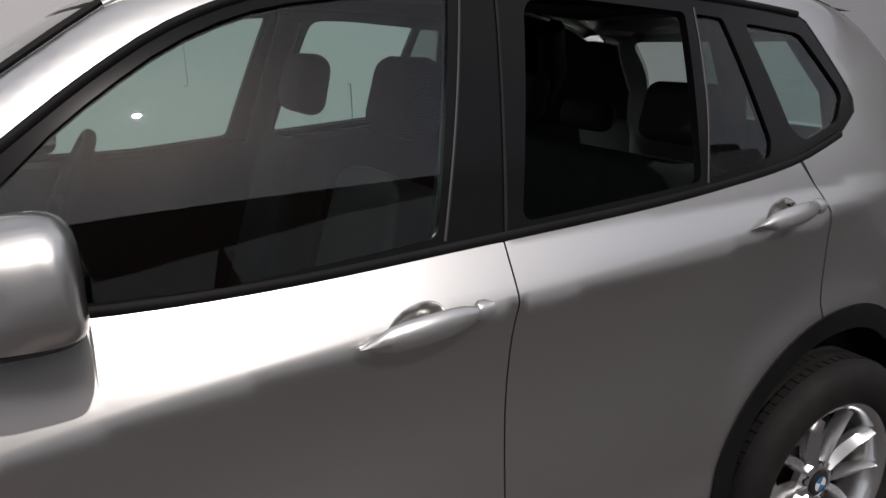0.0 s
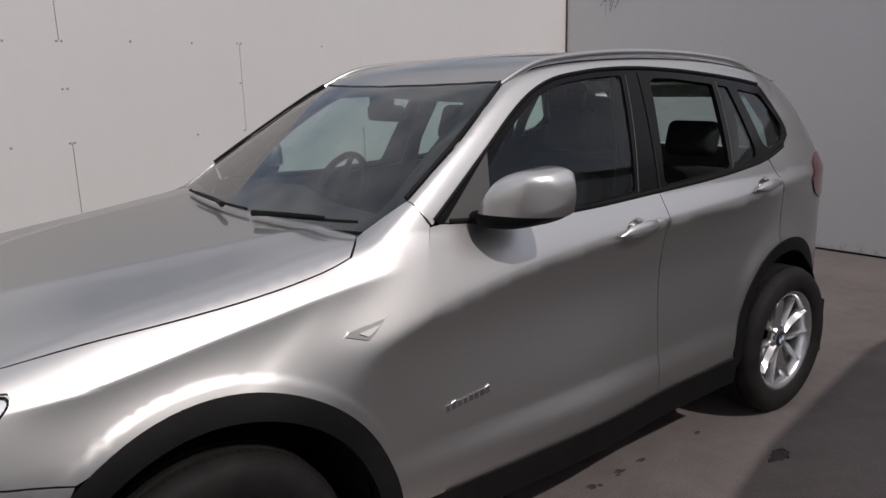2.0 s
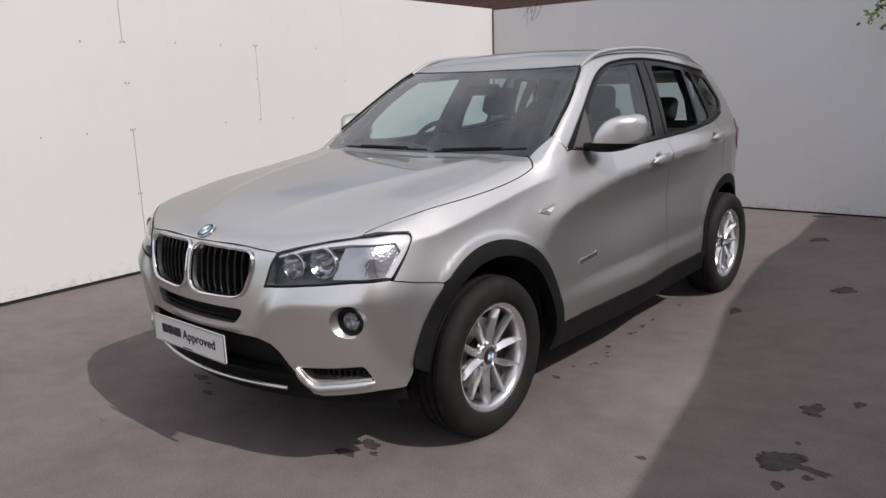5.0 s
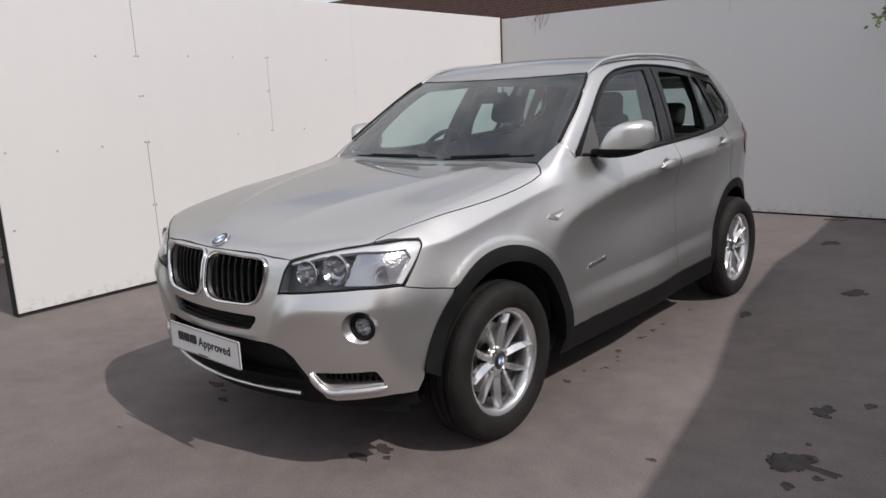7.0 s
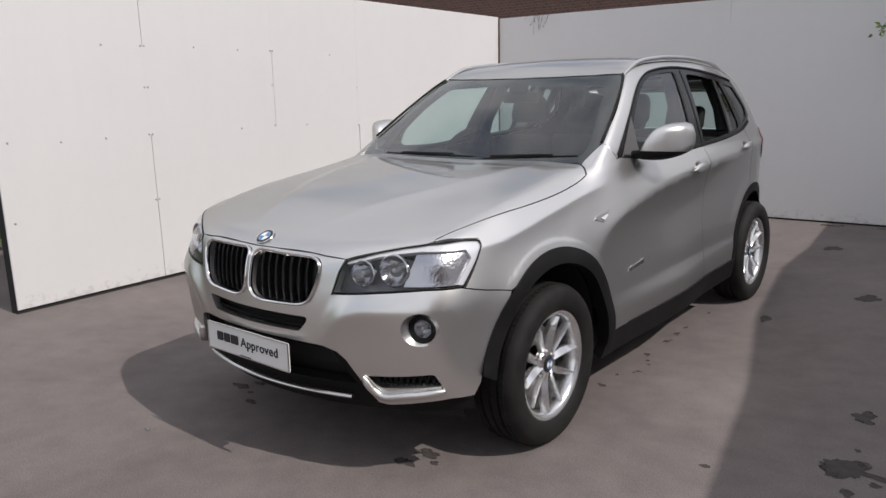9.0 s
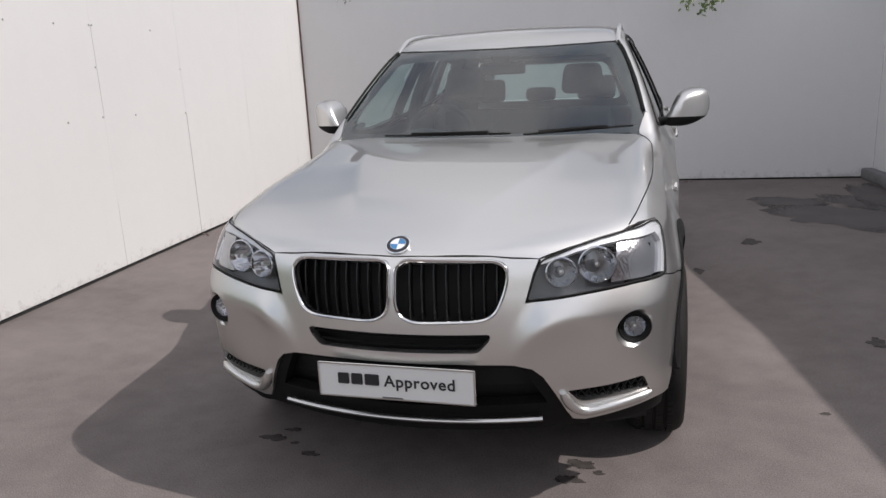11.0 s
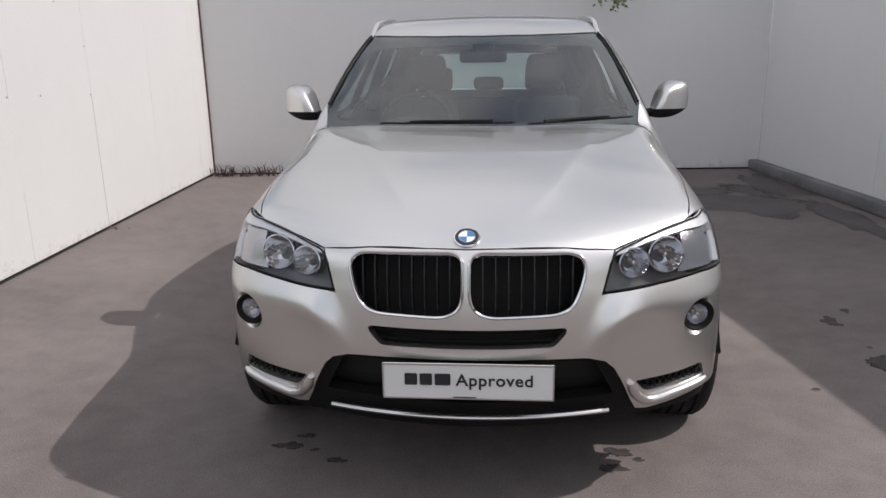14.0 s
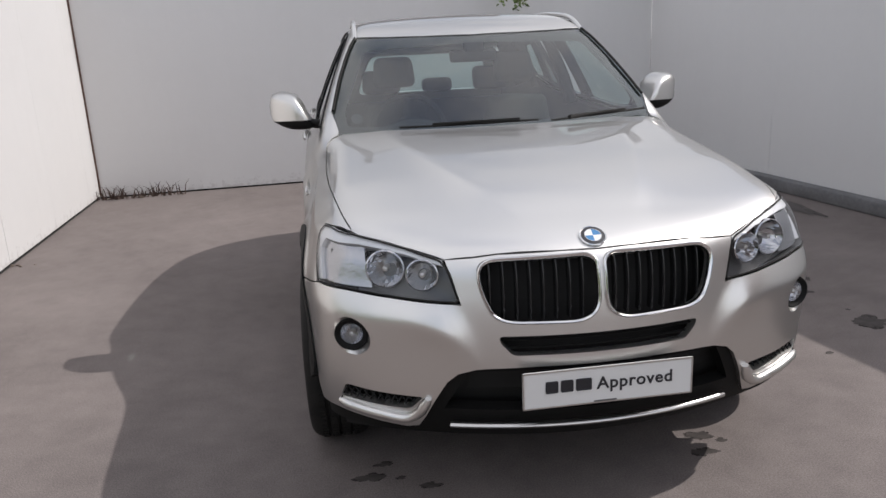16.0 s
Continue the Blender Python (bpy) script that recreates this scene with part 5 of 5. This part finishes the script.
# number plate of the dealer, with its one legible word; the maker's name is plain bars
plate_y = -0.902
bm = box(bmesh.new(), (-0.262, plate_y, 0.442), (0.262, plate_y + 0.008, 0.560), 0.004, 2)
plate = part("number_plate", bm, PLATE, car, "white dealer plate with a dark word on it")
bm = bmesh.new()
for lo, hi in (((-0.262, 0.442), (0.262, 0.446)), ((-0.262, 0.556), (0.262, 0.560)), ((-0.262, 0.442), (-0.258, 0.560)), ((0.258, 0.442), (0.262, 0.560))):
    box(bm, (lo[0], plate_y - 0.0025, lo[1]), (hi[0], plate_y + 0.001, hi[1]))
part("plate_rim", bm, SATIN, plate)
bm = box(bmesh.new(), (-0.20, plate_y + 0.007, 0.455), (0.20, plate_y + 0.05, 0.545))
part("plate_holder", bm, BLACK, plate)
for k in range(3):
    x = -0.193 + 0.046 * k
    bm = box(bmesh.new(), (x, plate_y - 0.0022, 0.489), (x + (0.038 if k < 2 else 0.048), plate_y - 0.0005, 0.527), 0.003, 1)
    part("bar", bm, INK, plate)
bm = box(bmesh.new(), (-0.045, plate_y - 0.0015, 0.4465), (0.025, plate_y - 0.0003, 0.4505))
part("small_print", bm, LAMPGREY, plate)
text = bpy.data.curves.new("word", "FONT")
text.body, text.size, text.extrude, text.offset = "Approved", 0.0545, 0.0008, 0.0009
text.space_character = 1.08
word = new("word", text)
word.matrix_world = Matrix.Translation((-0.036, plate_y - 0.0012, 0.4885)) @ pose(0, 0, 0, 90, 0, 0)
bpy.context.view_layer.update()
me = bpy.data.meshes.new_from_object(word)
me.transform(word.matrix_world)
bpy.data.objects.remove(word)
me.materials.clear()
part("word", me, INK, plate)
plate.matrix_basis = Matrix.Translation((0.006, 0, 0.010))

# ---- trim along the flanks ----
both("arch_trim", whole_side, arc(AF_Y, AF_Z, ARCH_F + 0.006, 169, 3, 40) + [(0.500, 0.30)] + arc(AF_Y, AF_Z, 0.436, -4, 172, 40), BLACK,
     label="black plastic wheel-arch trim", step=0.03, flange=0.06, off=0.005)
both("arch_trim", cabin_side, arc(AR_Y, AR_Z, ARCH_R + 0.006, 174, -2, 40) + [(AR_Y + 0.43, 0.30)] + arc(AR_Y, AR_Z, 0.388, -8, 186, 40) + [(AR_Y - 0.42, 0.30), (AR_Y - 0.46, 0.392)], BLACK,
     label="black plastic wheel-arch trim", step=0.03, flange=0.06, off=0.005)
both("sill_trim", body_side, [(0.435, 0.245), (2.34, 0.245), (2.305, 0.371), (1.2, 0.369), (0.47, 0.367)], BLACK, label="black plastic sill trim", step=0.04, flange=0.05, off=0.006)
for hy, r in ((HUB_F, 0.47), (HUB_R, 0.43)):
    for s in (1, -1):
        bm = bmesh.new()
        prev = None
        for y, z in arc(hy, HUB_Z, r, 6, 174, 30):
            row = [bm.verts.new((s * x, y, z)) for x in (0.42, 0.835)]
            if prev:
                bm.faces.new((prev[0], prev[1], row[1], row[0]))
            prev = row
        ring = [bm.verts.new((s * 0.42, y, z)) for y, z in arc(hy, HUB_Z, r, 6, 174, 30)]
        bm.faces.new(ring)
        part("wheel_housing", bm, DARK, car)
bm = box(bmesh.new(), (-0.68, -0.50, 0.24), (0.68, 3.4, 0.27))
# added shield, out of sight, that stops sun leaking through the headlamp gap
box(bm, (-0.46, -0.61, 0.310), (0.46, -0.44, 0.325))
box(bm, (-0.80, 0.50, 0.26), (0.80, 2.25, 0.36))
part("underbody", bm, DARK, car)
# mud flaps behind the rear wheels
for s in (1, -1):
    bm = box(bmesh.new(), (min(s * 0.73, s * 0.885), HUB_R + 0.372, 0.19), (max(s * 0.73, s * 0.885), HUB_R + 0.39, 0.47), 0.008)
    part("mud_flap", bm, BLACK, car, "black rubber mud flap", 40)


# ---- door handles ----
def handle(door, yc, zc, mir, field):
    s = -1 if mir else 1
    def at(y, z, off):
        p, n = normals_of(field, np.array([y]), np.array([z]))
        q = p[0] + n[0] * off
        return (s * q[0], q[1], q[2])
    zs = lambda y: zc + 0.07 * (y - yc)
    bm = bmesh.new()
    rings = []
    for t in np.linspace(0, 1, 9):
        y = yc - 0.115 + 0.218 * t
        w = 0.0155 * (1 - 0.75 * (2 * abs(t - 0.55)) ** 4) * (0.55 + 0.45 * min(1, t * 4))
        off = 0.003 + 0.020 * math.sin(math.pi * min(max(t * 0.92 + 0.04, 0), 1)) ** 0.6
        ring = []
        for k in range(8):
            a = 2 * math.pi * k / 8
            ring.append(bm.verts.new(at(y, zs(y) + w * math.sin(a), off + 0.008 * math.cos(a))))
        rings.append(ring)
    for r0, r1 in zip(rings, rings[1:]):
        for k in range(8):
            bm.faces.new((r0[k], r0[(k + 1) % 8], r1[(k + 1) % 8], r1[k]))
    bm.faces.new(rings[0]), bm.faces.new(rings[-1])
    part("door_handle", bm, PAINT, door, "silver door handle", 50)
    bm = bmesh.new()
    rings = []
    for y, w in ((yc + 0.1045, 0.0135), (yc + 0.108, 0.0155), (yc + 0.124, 0.0145), (yc + 0.136, 0.008)):
        rings.append([bm.verts.new(at(y, zs(y) + w * math.sin(2 * math.pi * k / 8), 0.006 + 0.009 * math.cos(2 * math.pi * k / 8))) for k in range(8)])
    for r0, r1 in zip(rings, rings[1:]):
        for k in range(8):
            bm.faces.new((r0[k], r0[(k + 1) % 8], r1[(k + 1) % 8], r1[k]))
    bm.faces.new(rings[0]), bm.faces.new(rings[-1])
    part("lock_cover", bm, PAINT, door, "", 50)
    # hollow behind the handle
    cup = grip(yc, zc)
    def dish(y, z):
        p, n = normals_of(field, y, z)
        d = near_poly(np.stack([y, z], 1), cup)
        return p + n * (-0.001 - 0.024 * sstep(d / 0.022))[:, None]
    part("handle_cup", sheet("handle_cup", dish, cup, step=0.008, flange=0, mirror=mir), PAINT, door, "shallow silver grip hollow")


for n in (0, 1):
    handle(front_doors[n], *GRIPS["front_door"], bool(n), cabin_side)
    handle(rear_doors[n], *GRIPS["rear_door"], bool(n), cabin_side)

# ---- side badge, indicator in the wing ----
for n, door in enumerate(front_doors):
    for k in range(8):
        y = 0.700 + 0.0225 * k
        lo, hi = (0.612 + 0.09 * (y - 0.70), 0.631 + 0.09 * (y - 0.70))
        part("badge_bar", sheet("badge_bar", cabin_side, [(y, lo), (y + 0.017, lo + 0.001), (y + 0.019, hi + (0.006 if k in (1, 7) else 0)), (y + 0.002, hi)],
                                step=0.02, flange=0.004, off=0.004, mirror=bool(n)), CHROME, door)
for mir in (False, True):
    vent = [(0.388, 0.916), (0.402, 0.927), (0.512, 0.944), (0.478, 0.915), (0.450, 0.897)]
    v = part("side_vent", sheet("side_vent", whole_side, rounded(vent, 0.006), step=0.02, flange=0.010, off=0.005, mirror=mir), SATIN, car, "silver wing vent with a clear indicator")
    part("vent_lens", sheet("vent_lens", whole_side, rounded([(0.425, 0.918), (0.492, 0.930), (0.470, 0.916), (0.450, 0.906)], 0.004), step=0.012, flange=0.004, off=0.010, mirror=mir), BROW, v)
    part("vent_slot", sheet("vent_slot", whole_side, [(0.382, 0.914), (0.400, 0.931), (0.535, 0.955), (0.512, 0.944), (0.402, 0.926), (0.388, 0.914)], step=0.012, flange=0.002, off=0.002, mirror=mir), PAINT, v)


# ---- door mirrors ----
def mirror_shell(s):
    """A rounded shell lofted outwards from the window's corner, flat where its glass is."""
    stations = [(0.838, 0.885, 0.945, 1.156, 1.182), (0.862, 0.866, 1.00, 1.147, 1.208), (0.890, 0.862, 1.07, 1.143, 1.268), (0.915, 0.866, 1.094, 1.142, 1.306), (0.950, 0.884, 1.104, 1.144, 1.326),
                (0.990, 0.909, 1.106, 1.156, 1.330), (1.025, 0.944, 1.102, 1.173, 1.325), (1.048, 0.985, 1.094, 1.190, 1.308), (1.058, 1.030, 1.084, 1.216, 1.275)]
    xs = [q[0] for q in stations]
    fs = [spl(xs, [q[k] for q in stations]) for k in range(1, 5)]
    rings, n = [], 30
    for x in np.linspace(xs[0], xs[-1], 15):
        y0, y1, z0, z1 = (float(f(x)) for f in fs)
        ring = []
        for k in range(n):
            a = 2 * math.pi * k / n
            ca, sa = math.cos(a), math.sin(a)
            e = 0.40 if ca > 0 else 0.55
            u = 0.5 + 0.5 * abs(ca) ** e * (1 if ca > 0 else -1)
            w = 0.5 + 0.5 * abs(sa) ** (0.50 if sa > 0 else 0.34) * (1 if sa > 0 else -1)
            ring.append((s * x, y0 + (y1 - y0) * u, z0 + (z1 - z0) * w - 0.02 * (1 - u) * max(w - 0.35, 0)))
        rings.append(ring)
    top, low = bmesh.new(), bmesh.new()
    split = 1.184
    for bm, keep in ((top, 1), (low, -1)):
        vr = [[bm.verts.new(p) for p in ring] for ring in rings]
        for r0, r1 in zip(vr, vr[1:]):
            for k in range(n):
                bm.faces.new((r0[k], r0[(k + 1) % n], r1[(k + 1) % n], r1[k]))
        bm.faces.new(vr[0]), bm.faces.new(vr[-1])
        bmesh.ops.bisect_plane(bm, geom=bm.verts[:] + bm.edges[:] + bm.faces[:], plane_co=(0, 1.0, split), plane_no=(0, 0.06, 1),
                               clear_inner=keep > 0, clear_outer=keep < 0)
    shell = part("door_mirror", top, PAINT, car, "silver door mirror with a black underside", 50)
    part("mirror_base", low, BLACK, shell, "black mirror underside", 50)
    loop = rounded([(0.905, 1.175), (1.030, 1.196), (1.036, 1.292), (0.910, 1.286)], 0.03)
    bm = bmesh.new()
    bm.faces.new([bm.verts.new((s * x, 1.1085, z)) for x, z in loop])
    part("mirror_glass", bm, CHROME, shell)
    bm = tube(bmesh.new(), [(s * 0.795, 0.90, 1.168), (s * 0.83, 0.915, 1.168), (s * 0.875, 0.935, 1.176), (s * 0.90, 0.96, 1.182)], [0.034, 0.036, 0.034, 0.028], 10, 0.62)
    part("mirror_foot", bm, BLACK, shell, "", 60)
    bm = bmesh.new()
    tri = [(0.785, 1.166), (0.96, 1.150), (1.013, 1.356)]
    p, nn = normals_of(cabin_side, np.array([q[0] for q in tri]), np.array([q[1] for q in tri]))
    a = [bm.verts.new(((s * q[0], q[1], q[2]))) for q in p + nn * 0.004]
    b = [bm.verts.new(((s * q[0], q[1], q[2]))) for q in p - nn * 0.006]
    bm.faces.new(a), bm.faces.new(b)
    for k in range(3):
        bm.faces.new((a[k], a[(k + 1) % 3], b[(k + 1) % 3], b[k]))
    part("mirror_triangle", bm, TRIM, shell, "grey inner mirror triangle")


mirror_shell(1), mirror_shell(-1)


# ---- wheels ----
def build_wheel():
    bm = bmesh.new()
    R = 0.222
    lathe(bm, [(R - 0.006, -0.10), (R - 0.012, -0.02), (R - 0.016, 0.03), (R - 0.010, 0.070), (R - 0.002, 0.083), (R + 0.012, 0.092), (R + 0.020, 0.093), (R + 0.022, 0.086), (R + 0.016, 0.075)], 72)
    wheel = part("wheel", bm, ALLOY, car, "ten-spoke alloy wheel with a black tyre", 45)
    bm = bmesh.new()
    tread = [(0.350, 0.070), (0.351, 0.048), (0.342, 0.046), (0.342, 0.036), (0.352, 0.034), (0.352, 0.006), (0.343, 0.004), (0.343, -0.004), (0.352, -0.006), (0.352, -0.034), (0.342, -0.036), (0.342, -0.046), (0.351, -0.048), (0.350, -0.070)]
    lathe(bm, [(0.232, 0.080), (0.240, 0.096), (0.262, 0.108), (0.290, 0.113), (0.315, 0.111), (0.332, 0.102), (0.343, 0.088)] + tread +
          [(0.343, -0.088), (0.330, -0.104), (0.29, -0.113), (0.25, -0.10), (0.230, -0.08)], 96)
    part("tyre", bm, RUBBER, wheel, "black road tyre", 50)
    blocks = bmesh.new()
    for k in range(80):
        a = 2 * math.pi * k / 80
        for o in (0.058, 0.020, -0.020, -0.058):
            m = Matrix.Rotation(a + 0.02 * (o > 0), 4, "X") @ Matrix.Translation((o, 0, 0.3515))
            bmesh.ops.create_cube(blocks, size=1.0, matrix=m @ Matrix.Diagonal((0.021, 0.021, 0.003, 1)))
    part("tread", blocks, RUBBER, wheel)
    # five pairs of spokes
    for pair in range(5):
        for sgn in (-1, 1):
            bm = bmesh.new()
            mid = math.pi / 2 + 2 * math.pi * pair / 5
            rings = []
            for t in np.linspace(0, 1, 8):
                r = 0.046 + (R - 0.012 - 0.046) * t
                a = mid + sgn * radians(11 + 8.5 * t ** 0.9)
                w = 0.0095 + 0.0085 * math.sin(math.pi * min(1, t * 1.05)) - 0.003 * t
                x = 0.062 + 0.022 * t ** 1.5
                c = Vector((0, r * math.cos(a), r * math.sin(a)))
                tang = Vector((0, -math.sin(a), math.cos(a)))
                e = sgn * 0.55 * w
                prof = ((-w, -0.034), (-w, -0.014 if sgn > 0 else -0.008), (e - 0.10 * w, 0.005), (e + 0.10 * w, 0.005), (w, -0.008 if sgn > 0 else -0.014), (w, -0.034))
                rings.append([bm.verts.new(c + tang * u + Vector((x + h, 0, 0))) for u, h in prof])
            for r0, r1 in zip(rings, rings[1:]):
                for k in range(6):
                    bm.faces.new((r0[k], r0[(k + 1) % 6], r1[(k + 1) % 6], r1[k]))
            bm.faces.new(rings[0]), bm.faces.new(rings[-1])
            part("spoke", bm, ALLOY, wheel, "", 35)
    bm = lathe(bmesh.new(), [(0.066, 0.030), (0.068, 0.050), (0.060, 0.060), (0.040, 0.063), (0.036, 0.058), (0.0001, 0.058)], 40)
    part("hub", bm, ALLOY, wheel, "", 40)
    for k in range(5):
        a = math.pi / 2 + 2 * math.pi * k / 5 + math.pi / 5
        bm = lathe(bmesh.new(), [(0.013, 0.040), (0.013, 0.0615), (0.010, 0.0625), (0.009, 0.05), (0.0001, 0.05)], 14)
        bmesh.ops.translate(bm, verts=bm.verts, vec=(0, 0.050 * math.cos(a), 0.050 * math.sin(a)))
        part("bolt", bm, DARK, wheel, "", 40)
    bm = lathe(bmesh.new(), [(0.034, 0.058), (0.034, 0.066), (0.031, 0.068), (0.0001, 0.068)], 36)
    part("centre_cap", bm, INK, wheel, "round blue and white hub cap", 40)
    for q in range(4):
        bm = bmesh.new()
        a0 = math.pi / 2 * q + 0.5
        bm.faces.new([bm.verts.new((0.0695, 0, 0))] + [bm.verts.new((0.0695, 0.021 * math.cos(a0 + math.pi / 16 * k), 0.021 * math.sin(a0 + math.pi / 16 * k))) for k in range(9)])
        part("cap_quarter", bm, (BLUE, WHITE)[q % 2], wheel)
    bm = lathe(bmesh.new(), [(0.07, -0.01), (0.158, -0.01), (0.158, -0.03), (0.07, -0.03)], 48, closed=True)
    part("brake_disc", bm, DISC, wheel, "", 40)
    bm = box(bmesh.new(), (-0.055, 0.07, -0.08), (0.012, 0.165, 0.08), 0.015)
    part("brake_caliper", bm, DARK, wheel, "", 40)
    bm = lathe(bmesh.new(), [(0.20, -0.05), (0.0001, -0.05)], 32)
    part("back_plate", bm, DARK, wheel)
    return wheel


wheel = build_wheel()
AX = 0.808
wheel.matrix_basis = Matrix.Translation((AX, HUB_F, HUB_Z)) @ pose(0, 0, 0, 8, 0, 0)
copy_thing(wheel, Matrix.Translation((AX, HUB_R, HUB_Z)) @ pose(0, 0, 0, 33, 0, 0))
copy_thing(wheel, Matrix.Translation((-AX, HUB_F, HUB_Z)) @ pose(0, 0, 0, 0, 0, 180))
copy_thing(wheel, Matrix.Translation((-AX, HUB_R, HUB_Z)) @ pose(0, 0, 0, 50, 0, 180))

# ---- cabin ----
def cushion(name, lo, hi, bevel, mat, parent, lean=0.0, pivot=None, label="", taper=0.0):
    bm = box(bmesh.new(), lo, hi, bevel, 4)
    if taper:
        z0, z1 = lo[2], hi[2]
        cx = (lo[0] + hi[0]) / 2
        for v in bm.verts:
            v.co.x = cx + (v.co.x - cx) * (1 - taper * (v.co.z - z0) / (z1 - z0))
    if lean:
        bmesh.ops.rotate(bm, verts=bm.verts, cent=pivot or lo, matrix=Matrix.Rotation(radians(-lean), 3, "X"))
    return part(name, bm, mat, parent, label, 50)


for s in (1, -1):
    cx = s * 0.37
    seat = cushion("front_seat", (cx - 0.25, 1.11, 0.48), (cx + 0.25, 1.63, 0.66), 0.06, CLOTH, car, label="dark grey leather front seat")
    pv = (cx, 1.59, 0.60)
    cushion("backrest", (cx - 0.245, 1.53, 0.58), (cx + 0.245, 1.67, 1.225), 0.055, CLOTH, seat, 17, pv, taper=0.22)
    cushion("headrest", (cx - 0.130, 1.565, 1.310), (cx + 0.130, 1.665, 1.495), 0.045, CLOTH, seat, 15, pv, taper=0.12)
    for d in (-0.055, 0.055):
        bm = tube(bmesh.new(), [(cx + d, 1.615, 1.20), (cx + d, 1.615, 1.34)], 0.007, 8)
        bmesh.ops.rotate(bm, verts=bm.verts, cent=pv, matrix=Matrix.Rotation(radians(-16), 3, "X"))
        part("headrest_post", bm, CHROME, seat, "", 40)
bench = cushion("rear_bench", (-0.66, 1.95, 0.52), (0.66, 2.48, 0.70), 0.06, CLOTH, car, label="dark grey leather rear bench")
cushion("backrest", (-0.66, 2.42, 0.62), (0.66, 2.56, 1.17), 0.05, CLOTH, bench, 18, (0, 2.48, 0.64))
for x, w, h in ((-0.40, 0.135, 0.17), (0.40, 0.135, 0.17), (0.0, 0.11, 0.10)):
    cushion("headrest", (x - w, 2.44, 1.215), (x + w, 2.53, 1.215 + h), 0.04, CLOTH, bench, 15, (0, 2.48, 0.64))

# dashboard and wheel (driver on the car's right)
bm = bmesh.new()
rows = []
for y, z in ((0.50, 1.085), (0.62, 1.115), (0.80, 1.125), (0.93, 1.10), (0.98, 1.03), (0.97, 0.90), (0.90, 0.70)):
    rows.append([bm.verts.new((x, y, z + (0.055 * math.exp(-((x + 0.37) / 0.17) ** 2) if 0.75 < y and z > 1.0 else 0) - 0.02 * (x / 0.7) ** 2)) for x in np.linspace(-0.72, 0.72, 37)])
for r0, r1 in zip(rows, rows[1:]):
    for k in range(36):
        bm.faces.new((r0[k], r0[k + 1], r1[k + 1], r1[k]))
part("dashboard", bm, LINER, car, "dark grey dashboard", 50)
wm_ = Matrix.Translation((-0.36, 1.10, 1.095)) @ pose(0, 0, 0, -28, 0, 0) @ pose(0, 0, 0, 0, 0, 90)
bm = lathe(bmesh.new(), [(0.190 + 0.015 * math.cos(2 * math.pi * k / 10), 0.017 * math.sin(2 * math.pi * k / 10)) for k in range(10)], 48, closed=True)
bmesh.ops.transform(bm, matrix=wm_, verts=bm.verts)
steer = part("steering_wheel", bm, LINER, car, "black steering wheel", 60)
bm = bmesh.new()
lathe(bm, [(0.0001, -0.035), (0.06, -0.03), (0.075, 0.0), (0.06, 0.02)], 24)
for a in (0, 180, 270):
    c, s_ = math.cos(radians(a + 90)), math.sin(radians(a + 90))
    tube(bm, [(-0.01, 0.05 * s_, 0.05 * c), (0, 0.185 * s_, 0.185 * c)], [0.028, 0.018], 8, 0.5)
bmesh.ops.transform(bm, matrix=wm_, verts=bm.verts)
part("wheel_boss", bm, LINER, steer, "", 50)
# rear-view mirror and sensor pod
bm = box(bmesh.new(), (-0.125, 1.12, 1.425), (0.125, 1.15, 1.49), 0.018, 3)
rv = part("rear_view_mirror", bm, LINER, car, "dark rear-view mirror", 50)
bm = box(bmesh.new(), (-0.055, 1.085, 1.475), (0.055, 1.15, 1.545), 0.02, 2)
part("sensor_pod", bm, LINER, rv, "", 50)
# dark lining
bm = bmesh.new()
rows = [[bm.verts.new((x, y, float(roof_h(x, y)) - 0.055)) for x in np.linspace(-0.56, 0.56, 9)] for y in np.linspace(1.16, 3.1, 12)]
for r0, r1 in zip(rows, rows[1:]):
    for k in range(8):
        bm.faces.new((r0[k], r0[k + 1], r1[k + 1], r1[k]))
part("headliner", bm, HEADLINER, car)
for s in (1, -1):
    bm = bmesh.new()
    rows = [[bm.verts.new((s * x, y, z + lift * (float(belt(y)) - 1.15))) for y in np.linspace(0.80, 2.64, 12)]
            for x, z, lift in ((0.775, 0.40, 0), (0.765, 0.75, 0), (0.775, 1.0, 0.5), (0.785, 1.125, 1), (0.797, 1.145, 1))]
    for r0, r1 in zip(rows, rows[1:]):
        for k in range(11):
            bm.faces.new((r0[k], r0[k + 1], r1[k + 1], r1[k]))
    part("door_card", bm, SHOE, car)
    # inner faces of the pillars
    for line, r in (([(0.72, 1.74, 1.13), (0.685, 1.78, 1.30), (0.585, 1.86, 1.57)], [0.045, 0.036, 0.040]), ([(0.70, 2.52, 1.2), (0.66, 2.55, 1.35), (0.57, 2.58, 1.55)], [0.03, 0.03, 0.04]),
                    ([(0.70, 2.95, 1.2), (0.64, 2.98, 1.35), (0.56, 2.9, 1.52)], [0.06, 0.06, 0.06])):
        part("inner_pillar", tube(bmesh.new(), [(s * x, y, z) for x, y, z in line], r, 8), LINER, car, "", 50)
bm = box(bmesh.new(), (-0.78, 0.65, 0.36), (0.78, 3.3, 0.42))
box(bm, (-0.12, 1.1, 0.42), (0.12, 1.9, 0.78), 0.03)
box(bm, (-0.7, 2.75, 0.42), (0.7, 3.35, 0.98))
part("cabin_floor", bm, LINER, car)
